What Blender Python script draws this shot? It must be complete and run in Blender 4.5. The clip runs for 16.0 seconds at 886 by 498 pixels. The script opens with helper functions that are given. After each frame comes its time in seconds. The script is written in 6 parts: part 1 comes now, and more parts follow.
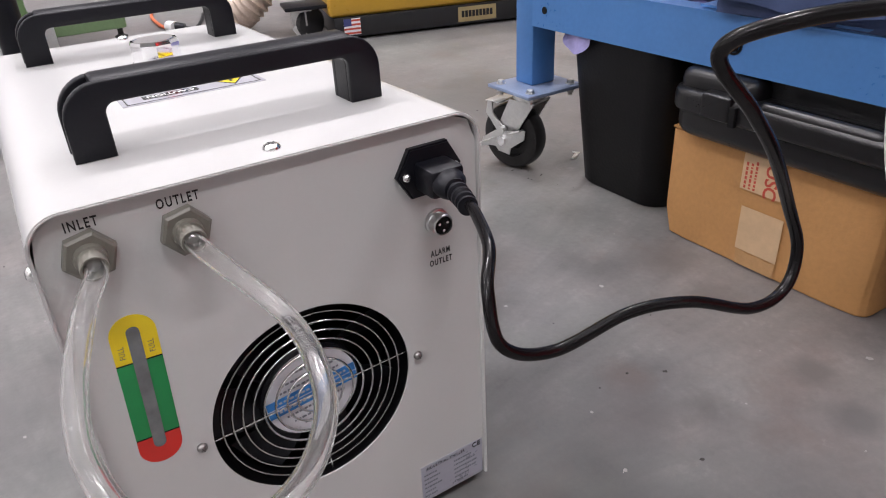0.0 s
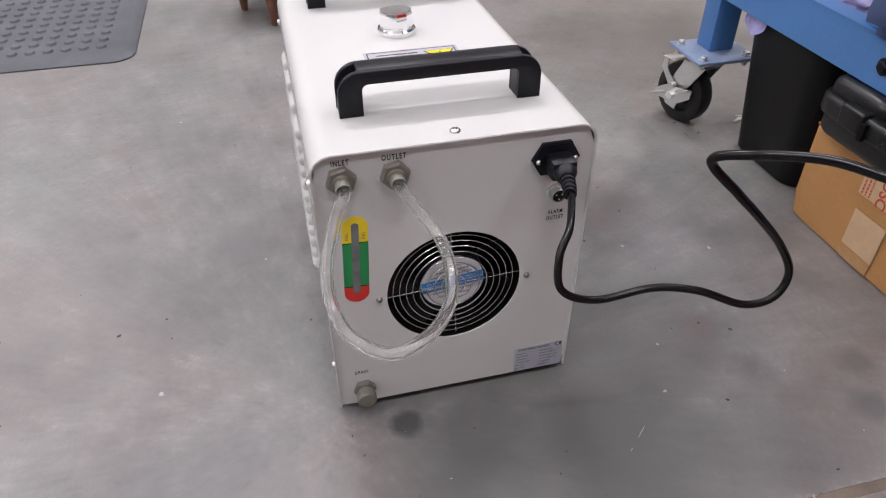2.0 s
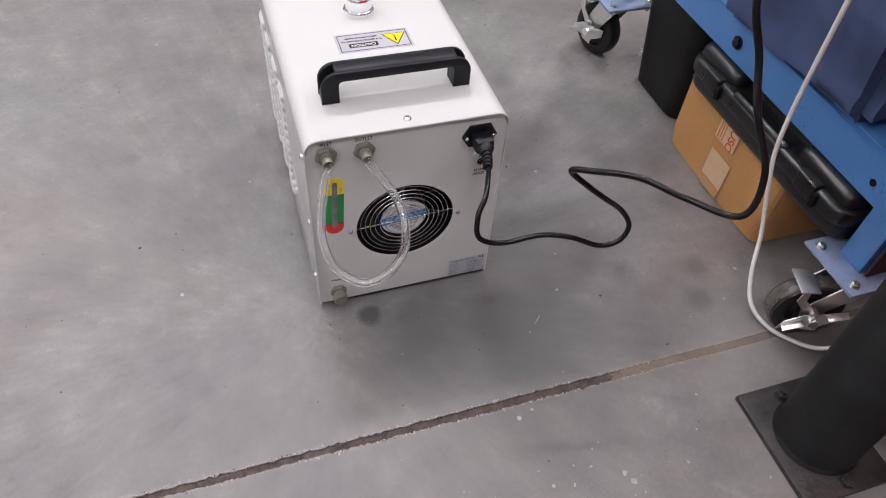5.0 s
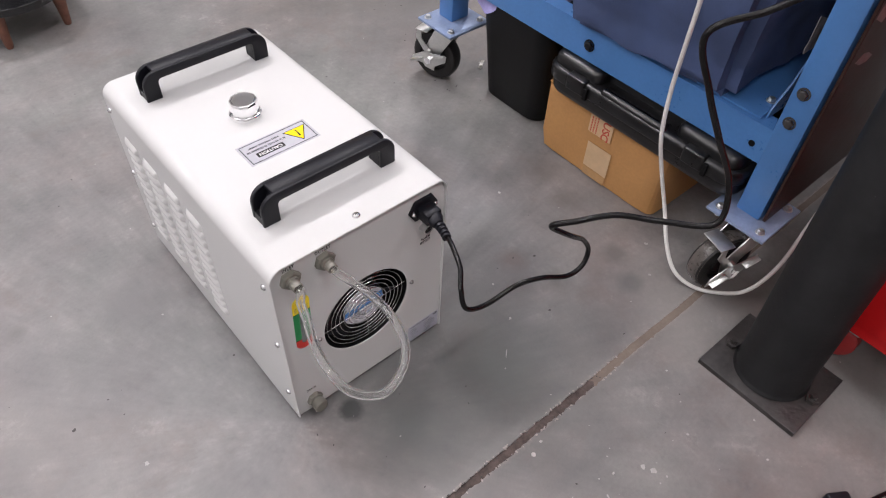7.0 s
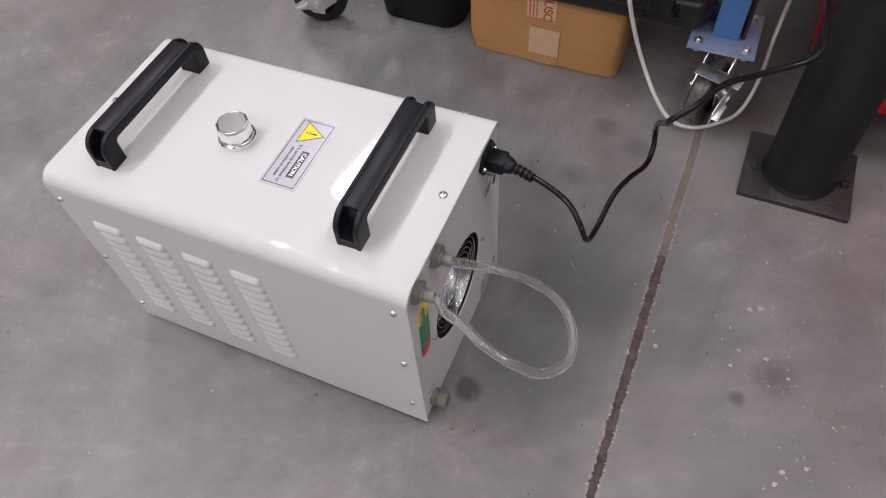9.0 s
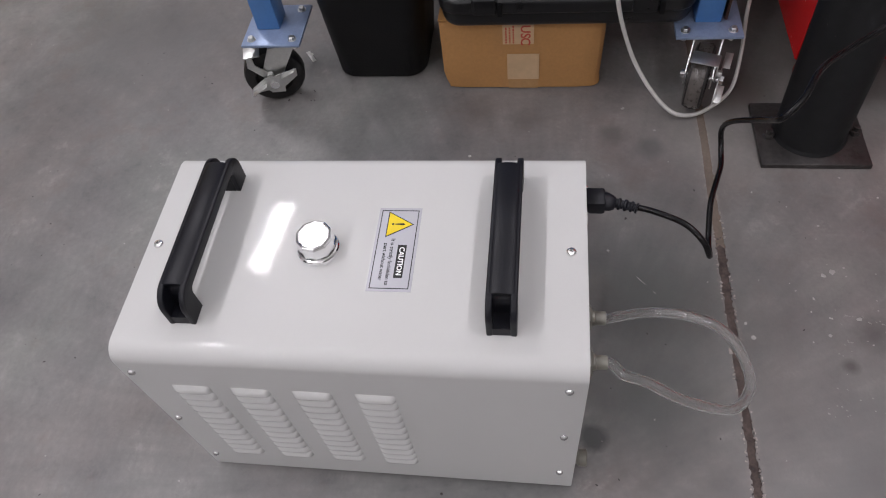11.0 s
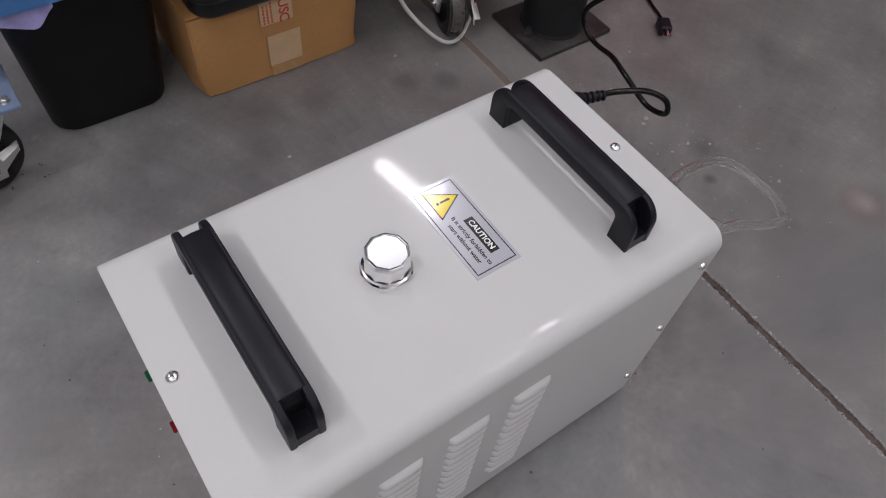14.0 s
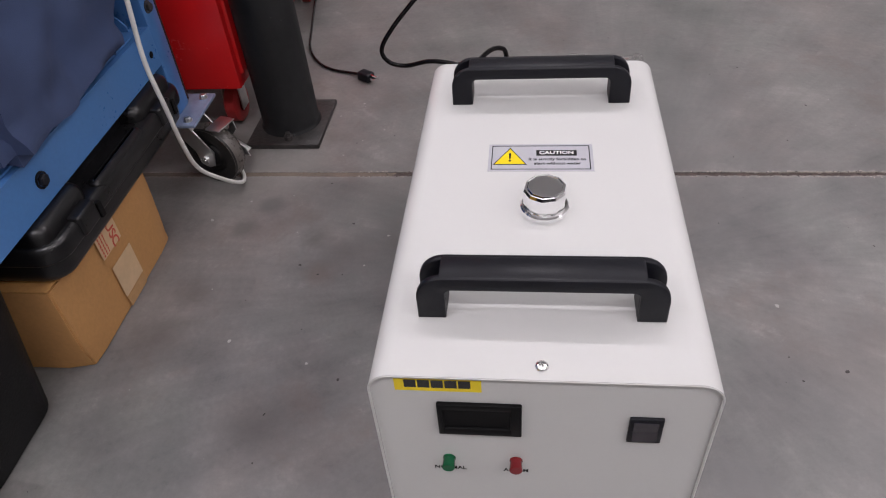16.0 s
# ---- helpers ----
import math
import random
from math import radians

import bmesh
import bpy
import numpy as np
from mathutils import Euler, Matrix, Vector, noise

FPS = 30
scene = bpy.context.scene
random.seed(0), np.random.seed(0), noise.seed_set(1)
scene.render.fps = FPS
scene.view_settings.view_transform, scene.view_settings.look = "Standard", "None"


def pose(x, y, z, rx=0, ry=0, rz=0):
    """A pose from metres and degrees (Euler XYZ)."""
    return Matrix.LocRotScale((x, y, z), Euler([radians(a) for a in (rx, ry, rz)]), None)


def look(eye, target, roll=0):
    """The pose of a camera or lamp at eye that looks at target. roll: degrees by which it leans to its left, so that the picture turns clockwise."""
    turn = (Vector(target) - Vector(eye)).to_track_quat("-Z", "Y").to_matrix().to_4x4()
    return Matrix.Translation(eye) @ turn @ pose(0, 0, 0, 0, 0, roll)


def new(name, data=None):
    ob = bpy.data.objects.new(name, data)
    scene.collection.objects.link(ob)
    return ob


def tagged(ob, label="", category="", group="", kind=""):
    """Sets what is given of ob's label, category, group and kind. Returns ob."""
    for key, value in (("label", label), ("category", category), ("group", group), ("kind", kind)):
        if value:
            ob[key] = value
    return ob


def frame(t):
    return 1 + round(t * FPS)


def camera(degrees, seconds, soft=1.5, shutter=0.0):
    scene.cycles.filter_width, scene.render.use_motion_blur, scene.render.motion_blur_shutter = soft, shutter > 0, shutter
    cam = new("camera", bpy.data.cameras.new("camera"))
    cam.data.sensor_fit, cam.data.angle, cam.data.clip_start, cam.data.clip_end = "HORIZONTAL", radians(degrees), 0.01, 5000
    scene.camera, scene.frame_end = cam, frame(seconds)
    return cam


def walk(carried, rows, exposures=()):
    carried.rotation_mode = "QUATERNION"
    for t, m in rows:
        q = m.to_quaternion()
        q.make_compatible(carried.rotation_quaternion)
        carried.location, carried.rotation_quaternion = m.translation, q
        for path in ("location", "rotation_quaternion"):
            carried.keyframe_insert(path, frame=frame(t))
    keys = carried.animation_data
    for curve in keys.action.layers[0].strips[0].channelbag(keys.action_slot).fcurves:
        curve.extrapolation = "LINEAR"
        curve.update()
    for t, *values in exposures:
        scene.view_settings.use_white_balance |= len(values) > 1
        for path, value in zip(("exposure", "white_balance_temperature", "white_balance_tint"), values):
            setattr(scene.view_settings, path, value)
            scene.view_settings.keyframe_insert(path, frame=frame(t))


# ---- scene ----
cam = camera(64.2, 16.0, soft=1.1)
PATH = [
    (0, (0.0150, -0.3632, 0.4791), (0.9272, 1.1311, -0.4873), -3.12),
    (0.5, (0.0079, -0.3828, 0.4976), (0.8380, 1.1450, -0.4907), -3.33),
    (1, (-0.0022, -0.4296, 0.5310), (0.6593, 1.1381, -0.5197), -2.80),
    (1.5, (-0.0127, -0.4745, 0.5908), (0.4947, 1.0965, -0.5387), -1.06),
    (2, (-0.0162, -0.5315, 0.6487), (0.3732, 0.9928, -0.5866), -0.02),
    (2.5, (-0.0169, -0.5894, 0.7042), (0.2856, 0.8857, -0.6120), 0.72),
    (3, (-0.0225, -0.6263, 0.7578), (0.2331, 0.8215, -0.5995), 1.36),
    (3.5, (-0.0378, -0.6398, 0.8132), (0.2472, 0.7680, -0.5789), 3.25),
    (4, (-0.0531, -0.6423, 0.8616), (0.3225, 0.6915, -0.5805), 5.04),
    (4.5, (-0.0581, -0.6533, 0.8956), (0.3840, 0.6085, -0.5917), 5.84),
    (4.7, (-0.0621, -0.6543, 0.8996), (0.3991, 0.5845, -0.6008), 5.74),
    (6.8, (-0.1682, -0.5542, 0.9584), (0.6261, 0.4736, -0.5616), 3.16),
    (7, (-0.1972, -0.5002, 0.9594), (0.7125, 0.4777, -0.5298), 3.16),
    (7.5, (-0.2501, -0.3927, 0.9772), (0.8358, 0.3872, -0.5113), -0.20),
    (8, (-0.225, -0.325, 0.954), (0.809, 0.379, -0.607), -5.5),
    (8.5, (-0.234, -0.281, 0.938), (0.724, 0.393, -0.683), -6.2),
    (9, (-0.296, -0.198, 0.934), (0.715, 0.319, -0.712), -5.1),
    (9.5, (-0.327, -0.112, 0.943), (0.731, 0.301, -0.704), -6.4),
    (10, (-0.311, -0.067, 0.933), (0.796, 0.311, -0.69), -8.0),
    (10.2, (-0.29, -0.046, 0.932), (0.821, 0.358, -0.681), -10.4),
    (12.3, (-0.266, 0.164, 0.904), (0.847, 0.145, -0.758), -3.7),
    (12.5, (-0.253, 0.172, 0.893), (0.849, 0.146, -0.776), -4.1),
    (13, (-0.22, 0.245, 0.88), (0.867, 0.14, -0.796), -1.9),
    (13.5, (-0.206, 0.359, 0.863), (0.841, -0.174, -0.755), 6.7),
    (14, (-0.139, 0.462, 0.828), (0.732, -0.308, -0.799), 8.2),
    (14.5, (-0.016, 0.54, 0.813), (0.623, -0.38, -0.844), 9.0),
    (15, (0.069, 0.654, 0.816), (0.448, -0.461, -0.801), 3.3),
    (15.5, (0.110, 0.750, 0.826), (0.489, -0.501, -0.688), -5.8),
    (16, (0.152, 0.805, 0.755), (0.382, -0.668, -0.579), -5.3),
]
EXPOSURES = [(0, -0.01, 6420, 10), (1.5, -0.12, 6430, 10), (3.5, -0.26, 6430, 10), (7, -0.14, 6480, 10), (8.5, -0.41, 6520, 11.5), (9.5, -0.60, 6450, 10), (10, -0.72, 6430, 10),
             (12.5, -0.95, 6310, 9), (14.5, -1.10, 6340, 9), (15, -0.95, 6370, 10), (15.5, -0.95, 6400, 11), (16, -0.62, 6480, 12)]
walk(cam, [(t, look(eye, target, roll)) for t, eye, target, roll in PATH], EXPOSURES)

# ---- light: a hall with rows of twin-tube strip fixtures under the roof, plus added fill lamps ----
world = bpy.data.worlds.new("hall_air")
world.use_nodes = True
world.node_tree.nodes["Background"].inputs[0].default_value = (0.9, 0.95, 1.0, 1)
world.node_tree.nodes["Background"].inputs[1].default_value = 0.02
scene.world = world
LAMP_Z = 4.9
LAMP_W = 100.0
# lamps at x -7.3 and y 7.3 are added fill for the chiller's side and front
LAMPS = [(lx, ly) for lx in (3.58, -0.05, -3.68, -7.3) for ly in (-1.88, 2.78)] + [(-3.7, 7.3)]
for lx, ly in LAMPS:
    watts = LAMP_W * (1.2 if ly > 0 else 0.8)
    data = bpy.data.lights.new("strip_light", "AREA")
    data.shape, data.size, data.size_y, data.energy = "RECTANGLE", 1.2, 0.17, watts
    data.color = (1.0, 0.945, 0.985)
    new("strip_light", data).matrix_world = pose(lx, ly, LAMP_Z)
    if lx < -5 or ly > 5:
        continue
    # added upward fill at the fixtures, to brighten the roof and soften shadows
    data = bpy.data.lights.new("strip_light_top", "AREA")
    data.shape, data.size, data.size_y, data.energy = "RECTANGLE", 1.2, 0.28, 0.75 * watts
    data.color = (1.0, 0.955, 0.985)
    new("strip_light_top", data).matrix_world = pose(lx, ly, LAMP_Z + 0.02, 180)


# ---- helpers ----
def part(name, bm, material, parent, label="", smooth=None):
    me = bpy.data.meshes.new(name)
    if smooth is not None:
        for f in bm.faces:
            f.smooth = True
    bm.to_mesh(me)
    bm.free()
    if smooth is not None:
        me.set_sharp_from_angle(angle=radians(smooth))
    me.materials.append(material)
    ob = new(name, me)
    if parent is not None:
        put_under(ob, parent)
    if label:
        ob["label"] = label
    if name in ("print_bars", "pale_bars"):
        tagged(ob, kind="stuff")
    return ob


def put_under(ob, parent):
    ob.parent = parent
    m = parent.matrix_basis.copy()
    up = parent.parent
    if up is not None:
        m = up.matrix_basis @ parent.matrix_parent_inverse @ m
        if up.parent is not None:
            m = up.parent.matrix_basis @ up.matrix_parent_inverse @ m
    ob.matrix_parent_inverse = m.inverted()


def thing(name, label, category, x, y, z=0.0, group="", kind=""):
    ob = new(name)
    ob.matrix_basis = pose(x, y, z)
    ob.empty_display_size = 0.05
    return tagged(ob, label, category, group, kind)


def shape():
    return bmesh.new()


def box(bm, x0, x1, y0, y1, z0, z1, bevel=0.0, seg=2, m=None):
    t = Matrix.Translation(((x0 + x1) / 2, (y0 + y1) / 2, (z0 + z1) / 2)) @ Matrix.Diagonal((abs(x1 - x0), abs(y1 - y0), abs(z1 - z0), 1))
    r = bmesh.ops.create_cube(bm, size=1, matrix=t)
    vs = r["verts"]
    if bevel:
        es = list({e for v in vs for e in v.link_edges})
        out = bmesh.ops.bevel(bm, geom=es, offset=bevel, segments=seg, affect="EDGES", profile=0.5)
        vs = list({v for f in out["faces"] for v in f.verts} | {v for v in vs if v.is_valid})
    if m is not None:
        bmesh.ops.transform(bm, matrix=m, verts=vs)
    return vs


def rod(bm, a, b, r0, r1=None, seg=16, caps=True):
    a, b = Vector(a), Vector(b)
    r1 = r0 if r1 is None else r1
    q = (b - a).to_track_quat("Z", "Y").to_matrix().to_4x4()
    bmesh.ops.create_cone(bm, cap_ends=caps, cap_tris=False, segments=seg, radius1=r0, radius2=r1, depth=(b - a).length,
                          matrix=Matrix.Translation((a + b) / 2) @ q)


def lathe(bm, profile, m, seg=32):
    """A turned solid: profile of (radius, height), about m's z axis."""
    rings = []
    for r, h in profile:
        if r < 1e-6:
            rings.append([bm.verts.new(m @ Vector((0, 0, h)))])
        else:
            rings.append([bm.verts.new(m @ Vector((r * math.cos(2 * math.pi * k / seg), r * math.sin(2 * math.pi * k / seg), h))) for k in range(seg)])
    for a, b in zip(rings, rings[1:]):
        for k in range(seg):
            k2 = (k + 1) % seg
            loop = [a[k % len(a)], a[k2 % len(a)], b[k2 % len(b)], b[k % len(b)]]
            seen = []
            for v in loop:
                if v not in seen:
                    seen.append(v)
            if len(seen) > 2:
                bm.faces.new(seen)
    bmesh.ops.recalc_face_normals(bm, faces=bm.faces)


def spline(points, n):
    """A smooth way of n steps through points."""
    c = [Vector(p) for p in points]
    c = [2 * c[0] - c[1]] + c + [2 * c[-1] - c[-2]]
    out = []
    for j in range(n + 1):
        u = j / n * (len(c) - 3)
        i = min(int(u), len(c) - 4)
        f = u - i
        p0, p1, p2, p3 = c[i:i + 4]
        out.append(0.5 * (2 * p1 + (p2 - p0) * f + (2 * p0 - 5 * p1 + 4 * p2 - p3) * f * f + (3 * p1 - p0 - 3 * p2 + p3) * f ** 3))
    return out


def sweep(bm, way, r, seg=12, caps=True):
    """A round tube along a way; r: one radius or one a step."""
    n = len(way)
    rs = r if isinstance(r, (list, tuple)) else [r] * n
    d = (way[1] - way[0]).normalized()
    side = d.orthogonal().normalized()
    rings = []
    for i, p in enumerate(way):
        t = (way[min(i + 1, n - 1)] - way[max(i - 1, 0)]).normalized()
        side = (side - t * side.dot(t)).normalized()
        up = t.cross(side)
        rings.append([bm.verts.new(p + rs[i] * (math.cos(2 * math.pi * k / seg) * side + math.sin(2 * math.pi * k / seg) * up)) for k in range(seg)])
    for a, b in zip(rings, rings[1:]):
        for k in range(seg):
            bm.faces.new((a[k], a[(k + 1) % seg], b[(k + 1) % seg], b[k]))
    if caps:
        bm.faces.new(rings[0][::-1])
        bm.faces.new(rings[-1])


def prism(bm, outline, m, depth):
    """An outline of (u, v), thickened by depth along m's z axis."""
    lo = [bm.verts.new(m @ Vector((u, v, 0))) for u, v in outline]
    hi = [bm.verts.new(m @ Vector((u, v, depth))) for u, v in outline]
    n = len(lo)
    bm.faces.new(lo[::-1])
    bm.faces.new(hi)
    for k in range(n):
        bm.faces.new((lo[k], lo[(k + 1) % n], hi[(k + 1) % n], hi[k]))
    bmesh.ops.recalc_face_normals(bm, faces=bm.faces)


def round_rect(w, h, r, seg=6):
    """The outline of a rounded rectangle about the origin, counter-clockwise."""
    out = []
    for cx, cy, a in ((w / 2 - r, h / 2 - r, 0), (-w / 2 + r, h / 2 - r, 90), (-w / 2 + r, -h / 2 + r, 180), (w / 2 - r, -h / 2 + r, 270)):
        for k in range(seg + 1):
            b = radians(a + 90 * k / seg)
            out.append((cx + r * math.cos(b), cy + r * math.sin(b)))
    return out


def frame_of(origin, right, up):
    """A pose whose x is right and y is up on a surface at origin."""
    r, u = Vector(right).normalized(), Vector(up).normalized()
    n = r.cross(u)
    m = Matrix((r, u, n)).transposed().to_4x4()
    m.translation = Vector(origin)
    return m


def lettering(name, words, size, m, material, parent, align="CENTER", stretch=1.0, gap=1.0, weight=0.018):
    c = bpy.data.curves.new(name, "FONT")
    c.body, c.size, c.align_x, c.align_y = words, size, align, "CENTER"
    c.extrude, c.resolution_u, c.offset = 0.0001, 3, weight * size
    c.space_character = gap
    tmp = bpy.data.objects.new(name, c)
    me = bpy.data.meshes.new_from_object(tmp)
    bpy.data.objects.remove(tmp)
    bpy.data.curves.remove(c)
    me.transform(m @ Matrix.Diagonal((stretch, 1, 1, 1)))
    me.materials.clear()
    me.materials.append(material)
    ob = new(name, me)
    put_under(ob, parent)
    return ob


def flat(bm, m, u0, u1, v0, v1, t=0.0003):
    """A thin printed slip on a surface."""
    prism(bm, [(u0, v0), (u1, v0), (u1, v1), (u0, v1)], m, t)


# ---- materials ----
def material(name, colour, rough=0.5, metal=0.0, var=0.12, scale=8.0, fine=120.0, bump=0.05, tint=None, coat=0.0, rough_var=0.1, spec=0.5, flecks=None):
    """A surface with soft patches (scale) and grain (fine), in both colour and gloss."""
    mt = bpy.data.materials.new(name)
    mt.use_nodes = True
    nt = mt.node_tree
    b = nt.nodes["Principled BSDF"]
    co = nt.nodes.new("ShaderNodeTexCoord")
    big, small = nt.nodes.new("ShaderNodeTexNoise"), nt.nodes.new("ShaderNodeTexNoise")
    big.inputs["Scale"].default_value, small.inputs["Scale"].default_value = scale, fine
    big.inputs["Detail"].default_value, small.inputs["Detail"].default_value = 5, 3
    add = nt.nodes.new("ShaderNodeMix")
    add.inputs[0].default_value = 0.35
    ramp = nt.nodes.new("ShaderNodeValToRGB")
    ramp.color_ramp.elements[0].position, ramp.color_ramp.elements[1].position = 0.3, 0.7
    c = Vector(colour)
    t = Vector(tint) if tint else c
    ramp.color_ramp.elements[0].color = (*(t * (1 - var)), 1)
    ramp.color_ramp.elements[1].color = (*[min(1, v) for v in c * (1 + var)], 1)
    for n in (big, small):
        nt.links.new(co.outputs["Object"], n.inputs["Vector"])
    nt.links.new(big.outputs[0], add.inputs[2])
    nt.links.new(small.outputs[0], add.inputs[3])
    nt.links.new(add.outputs[0], ramp.inputs[0])
    last = ramp.outputs[0]
    if flecks:
        # scattered chips and dust: (scale, share, colour)
        vor, gate, few = nt.nodes.new("ShaderNodeTexVoronoi"), nt.nodes.new("ShaderNodeMapRange"), nt.nodes.new("ShaderNodeMapRange")
        vor.inputs["Scale"].default_value = flecks[0]
        gate.inputs[1].default_value, gate.inputs[2].default_value = 0.05, 0.11
        gate.inputs[3].default_value, gate.inputs[4].default_value = 1.0, 0.0
        patch = nt.nodes.new("ShaderNodeTexNoise")
        patch.inputs["Scale"].default_value, patch.inputs["Detail"].default_value = flecks[0] * 0.22, 3
        few.inputs[1].default_value, few.inputs[2].default_value = 0.62 - 0.3 * flecks[1], 0.70 - 0.3 * flecks[1]
        both, paint = nt.nodes.new("ShaderNodeMath"), nt.nodes.new("ShaderNodeMix")
        both.operation, paint.data_type = "MULTIPLY", "RGBA"
        paint.inputs[7].default_value = (*flecks[2], 1)
        for n in (vor, patch):
            nt.links.new(co.outputs["Object"], n.inputs["Vector"])
        nt.links.new(vor.outputs["Distance"], gate.inputs[0])
        nt.links.new(patch.outputs[0], few.inputs[0])
        nt.links.new(gate.outputs[0], both.inputs[0])
        nt.links.new(few.outputs[0], both.inputs[1])
        nt.links.new(both.outputs[0], paint.inputs[0])
        nt.links.new(last, paint.inputs[6])
        last = paint.outputs[2]
    nt.links.new(last, b.inputs["Base Color"])
    rr = nt.nodes.new("ShaderNodeMapRange")
    rr.inputs[3].default_value, rr.inputs[4].default_value = max(0.02, rough - rough_var), min(1, rough + rough_var)
    nt.links.new(add.outputs[0], rr.inputs[0])
    nt.links.new(rr.outputs[0], b.inputs["Roughness"])
    b.inputs["Metallic"].default_value = metal
    b.inputs["Coat Weight"].default_value = coat
    b.inputs["Specular IOR Level"].default_value = spec
    if bump:
        bp = nt.nodes.new("ShaderNodeBump")
        bp.inputs["Strength"].default_value = bump
        bp.inputs["Distance"].default_value = 0.002
        nt.links.new(small.outputs[0], bp.inputs["Height"])
        nt.links.new(bp.outputs[0], b.inputs["Normal"])
    return mt


def vinyl(name, colour, ior=1.40, rough=0.07, haze=0.05):
    """Clear soft tubing that bends what is behind it, a little milky."""
    mt = bpy.data.materials.new(name)
    mt.use_nodes = True
    nt = mt.node_tree
    b = nt.nodes["Principled BSDF"]
    b.inputs["Base Color"].default_value = (*colour, 1)
    b.inputs["Transmission Weight"].default_value = 1.0
    b.inputs["IOR"].default_value = ior
    b.inputs["Roughness"].default_value = rough
    milk = nt.nodes.new("ShaderNodeBsdfTranslucent")
    milk.inputs[0].default_value = (0.80, 0.80, 0.78, 1)
    hazy = nt.nodes.new("ShaderNodeMixShader")
    hazy.inputs[0].default_value = haze
    nt.links.new(b.outputs[0], hazy.inputs[1])
    nt.links.new(milk.outputs[0], hazy.inputs[2])
    nt.links.new(hazy.outputs[0], nt.nodes["Material Output"].inputs["Surface"])
    return mt


WHITE_PAINT = material("white_powder_coat", (0.545, 0.547, 0.535), 0.050, var=0.012, scale=5, fine=300, bump=0.012, rough_var=0.012, spec=0.12)
PANEL_PAINT = material("panel_powder_coat", (0.545, 0.552, 0.537), 0.42, var=0.02, scale=5, fine=300, bump=0.05, rough_var=0.05)
BLACK_PLASTIC = material("black_plastic", (0.0062, 0.0066, 0.0098), 0.42, var=0.2, scale=20, fine=500, bump=0.08, spec=0.27)
WHEEL_RUBBER = material("wheel_rubber", (0.013, 0.0125, 0.0125), 0.45, var=0.5, scale=30, fine=160, bump=0.15, spec=0.35, flecks=(160, 0.3, (0.07, 0.065, 0.06)))
BLACK_RUBBER = material("black_rubber", (0.02, 0.02, 0.021), 0.5, var=0.25, scale=30, fine=200, bump=0.1)
CORD_RUBBER = material("cord_rubber", (0.006, 0.0055, 0.006), 0.19, var=0.08, scale=60, fine=300, bump=0.02, rough_var=0.04, spec=0.26)
GREY_INK = material("grey_ink", (0.17, 0.18, 0.21), 0.5, var=0.2, scale=90, bump=0)
BLACK_INK = material("black_ink", (0.02, 0.02, 0.02), 0.2, var=0.1, bump=0)
WHITE_INK = material("white_ink", (0.8, 0.8, 0.8), 0.5, var=0.05, bump=0)
CHROME = material("chrome", (0.92, 0.92, 0.93), 0.06, 1.0, var=0.02, scale=30, bump=0.0, rough_var=0.03)
BRUSHED = material("brushed_steel", (0.6, 0.6, 0.6), 0.3, 1.0, var=0.08, scale=40, fine=700, bump=0.05)
ZINC = material("zinc_plate", (0.66, 0.665, 0.65), 0.40, 1.0, var=0.12, scale=25, fine=200, bump=0.06)
NYLON = material("beige_nylon", (0.165, 0.158, 0.132), 0.4, var=0.06, scale=40, fine=300, bump=0.05)
SCREW_STEEL = material("screw_steel", (0.88, 0.88, 0.88), 0.2, 1.0, var=0.04, scale=40, bump=0.0, rough_var=0.03)
DULL_STEEL = material("dull_steel", (0.34, 0.33, 0.32), 0.35, 1.0, var=0.08, scale=40, bump=0.0)
SLOT_GREY = material("slot_grey", (0.08, 0.08, 0.08), 0.5, var=0.1, bump=0)
WIRE = material("guard_wire", (0.75, 0.75, 0.74), 0.2, 1.0, var=0.05, bump=0)
DARK = material("fan_dark", (0.003, 0.003, 0.0035), 0.6, var=0.2, bump=0.05, spec=0.2)
STICKER = material("fan_sticker", (0.66, 0.67, 0.70), 0.3, 0.05, var=0.04, scale=60, bump=0.02)
DATA_LABEL = material("data_label_film", (0.44, 0.455, 0.52), 0.3, 0.25, var=0.05, scale=30, fine=400, bump=0.03)
PALE_LABEL = material("pale_label", (0.48, 0.48, 0.52), 0.085, 0.12, var=0.03, scale=30, fine=400, bump=0.02)
YELLOW = material("yellow_print", (0.80, 0.62, 0.02), 0.12, var=0.05, bump=0.02)
GREEN = material("green_print", (0.015, 0.25, 0.07), 0.4, var=0.08, bump=0.02)
RED = material("red_print", (0.62, 0.03, 0.02), 0.4, var=0.08, bump=0.02)
BLUE_PRINT = material("blue_print", (0.035, 0.22, 0.58), 0.4, var=0.06, bump=0.02)
GREY_SLOT = material("level_window", (0.16, 0.17, 0.17), 0.15, var=0.2, scale=60, bump=0)
TUBE = vinyl("clear_vinyl", (0.975, 0.975, 0.97))
BENCH_BLUE = material("bench_blue", (0.066, 0.188, 0.44), 0.30, var=0.09, scale=7, fine=160, bump=0.06, flecks=(70, 0.12, (0.16, 0.24, 0.38)))
PLATE_BLUE = material("plate_blue", (0.25, 0.32, 0.47), 0.34, 0.3, var=0.16, scale=30, fine=200, bump=0.1)
CARD = material("brown_cardboard", (0.475, 0.247, 0.089), 0.75, var=0.14, scale=9, fine=160, bump=0.25, flecks=(45, 0.2, (0.38, 0.19, 0.06)))
CARD_EDGE = material("cardboard_edge", (0.34, 0.17, 0.05), 0.85, var=0.2, scale=40, fine=220, bump=0.2)
TORN_PAPER = material("torn_paper", (0.33, 0.29, 0.28), 0.6, var=0.25, scale=60, bump=0.15)
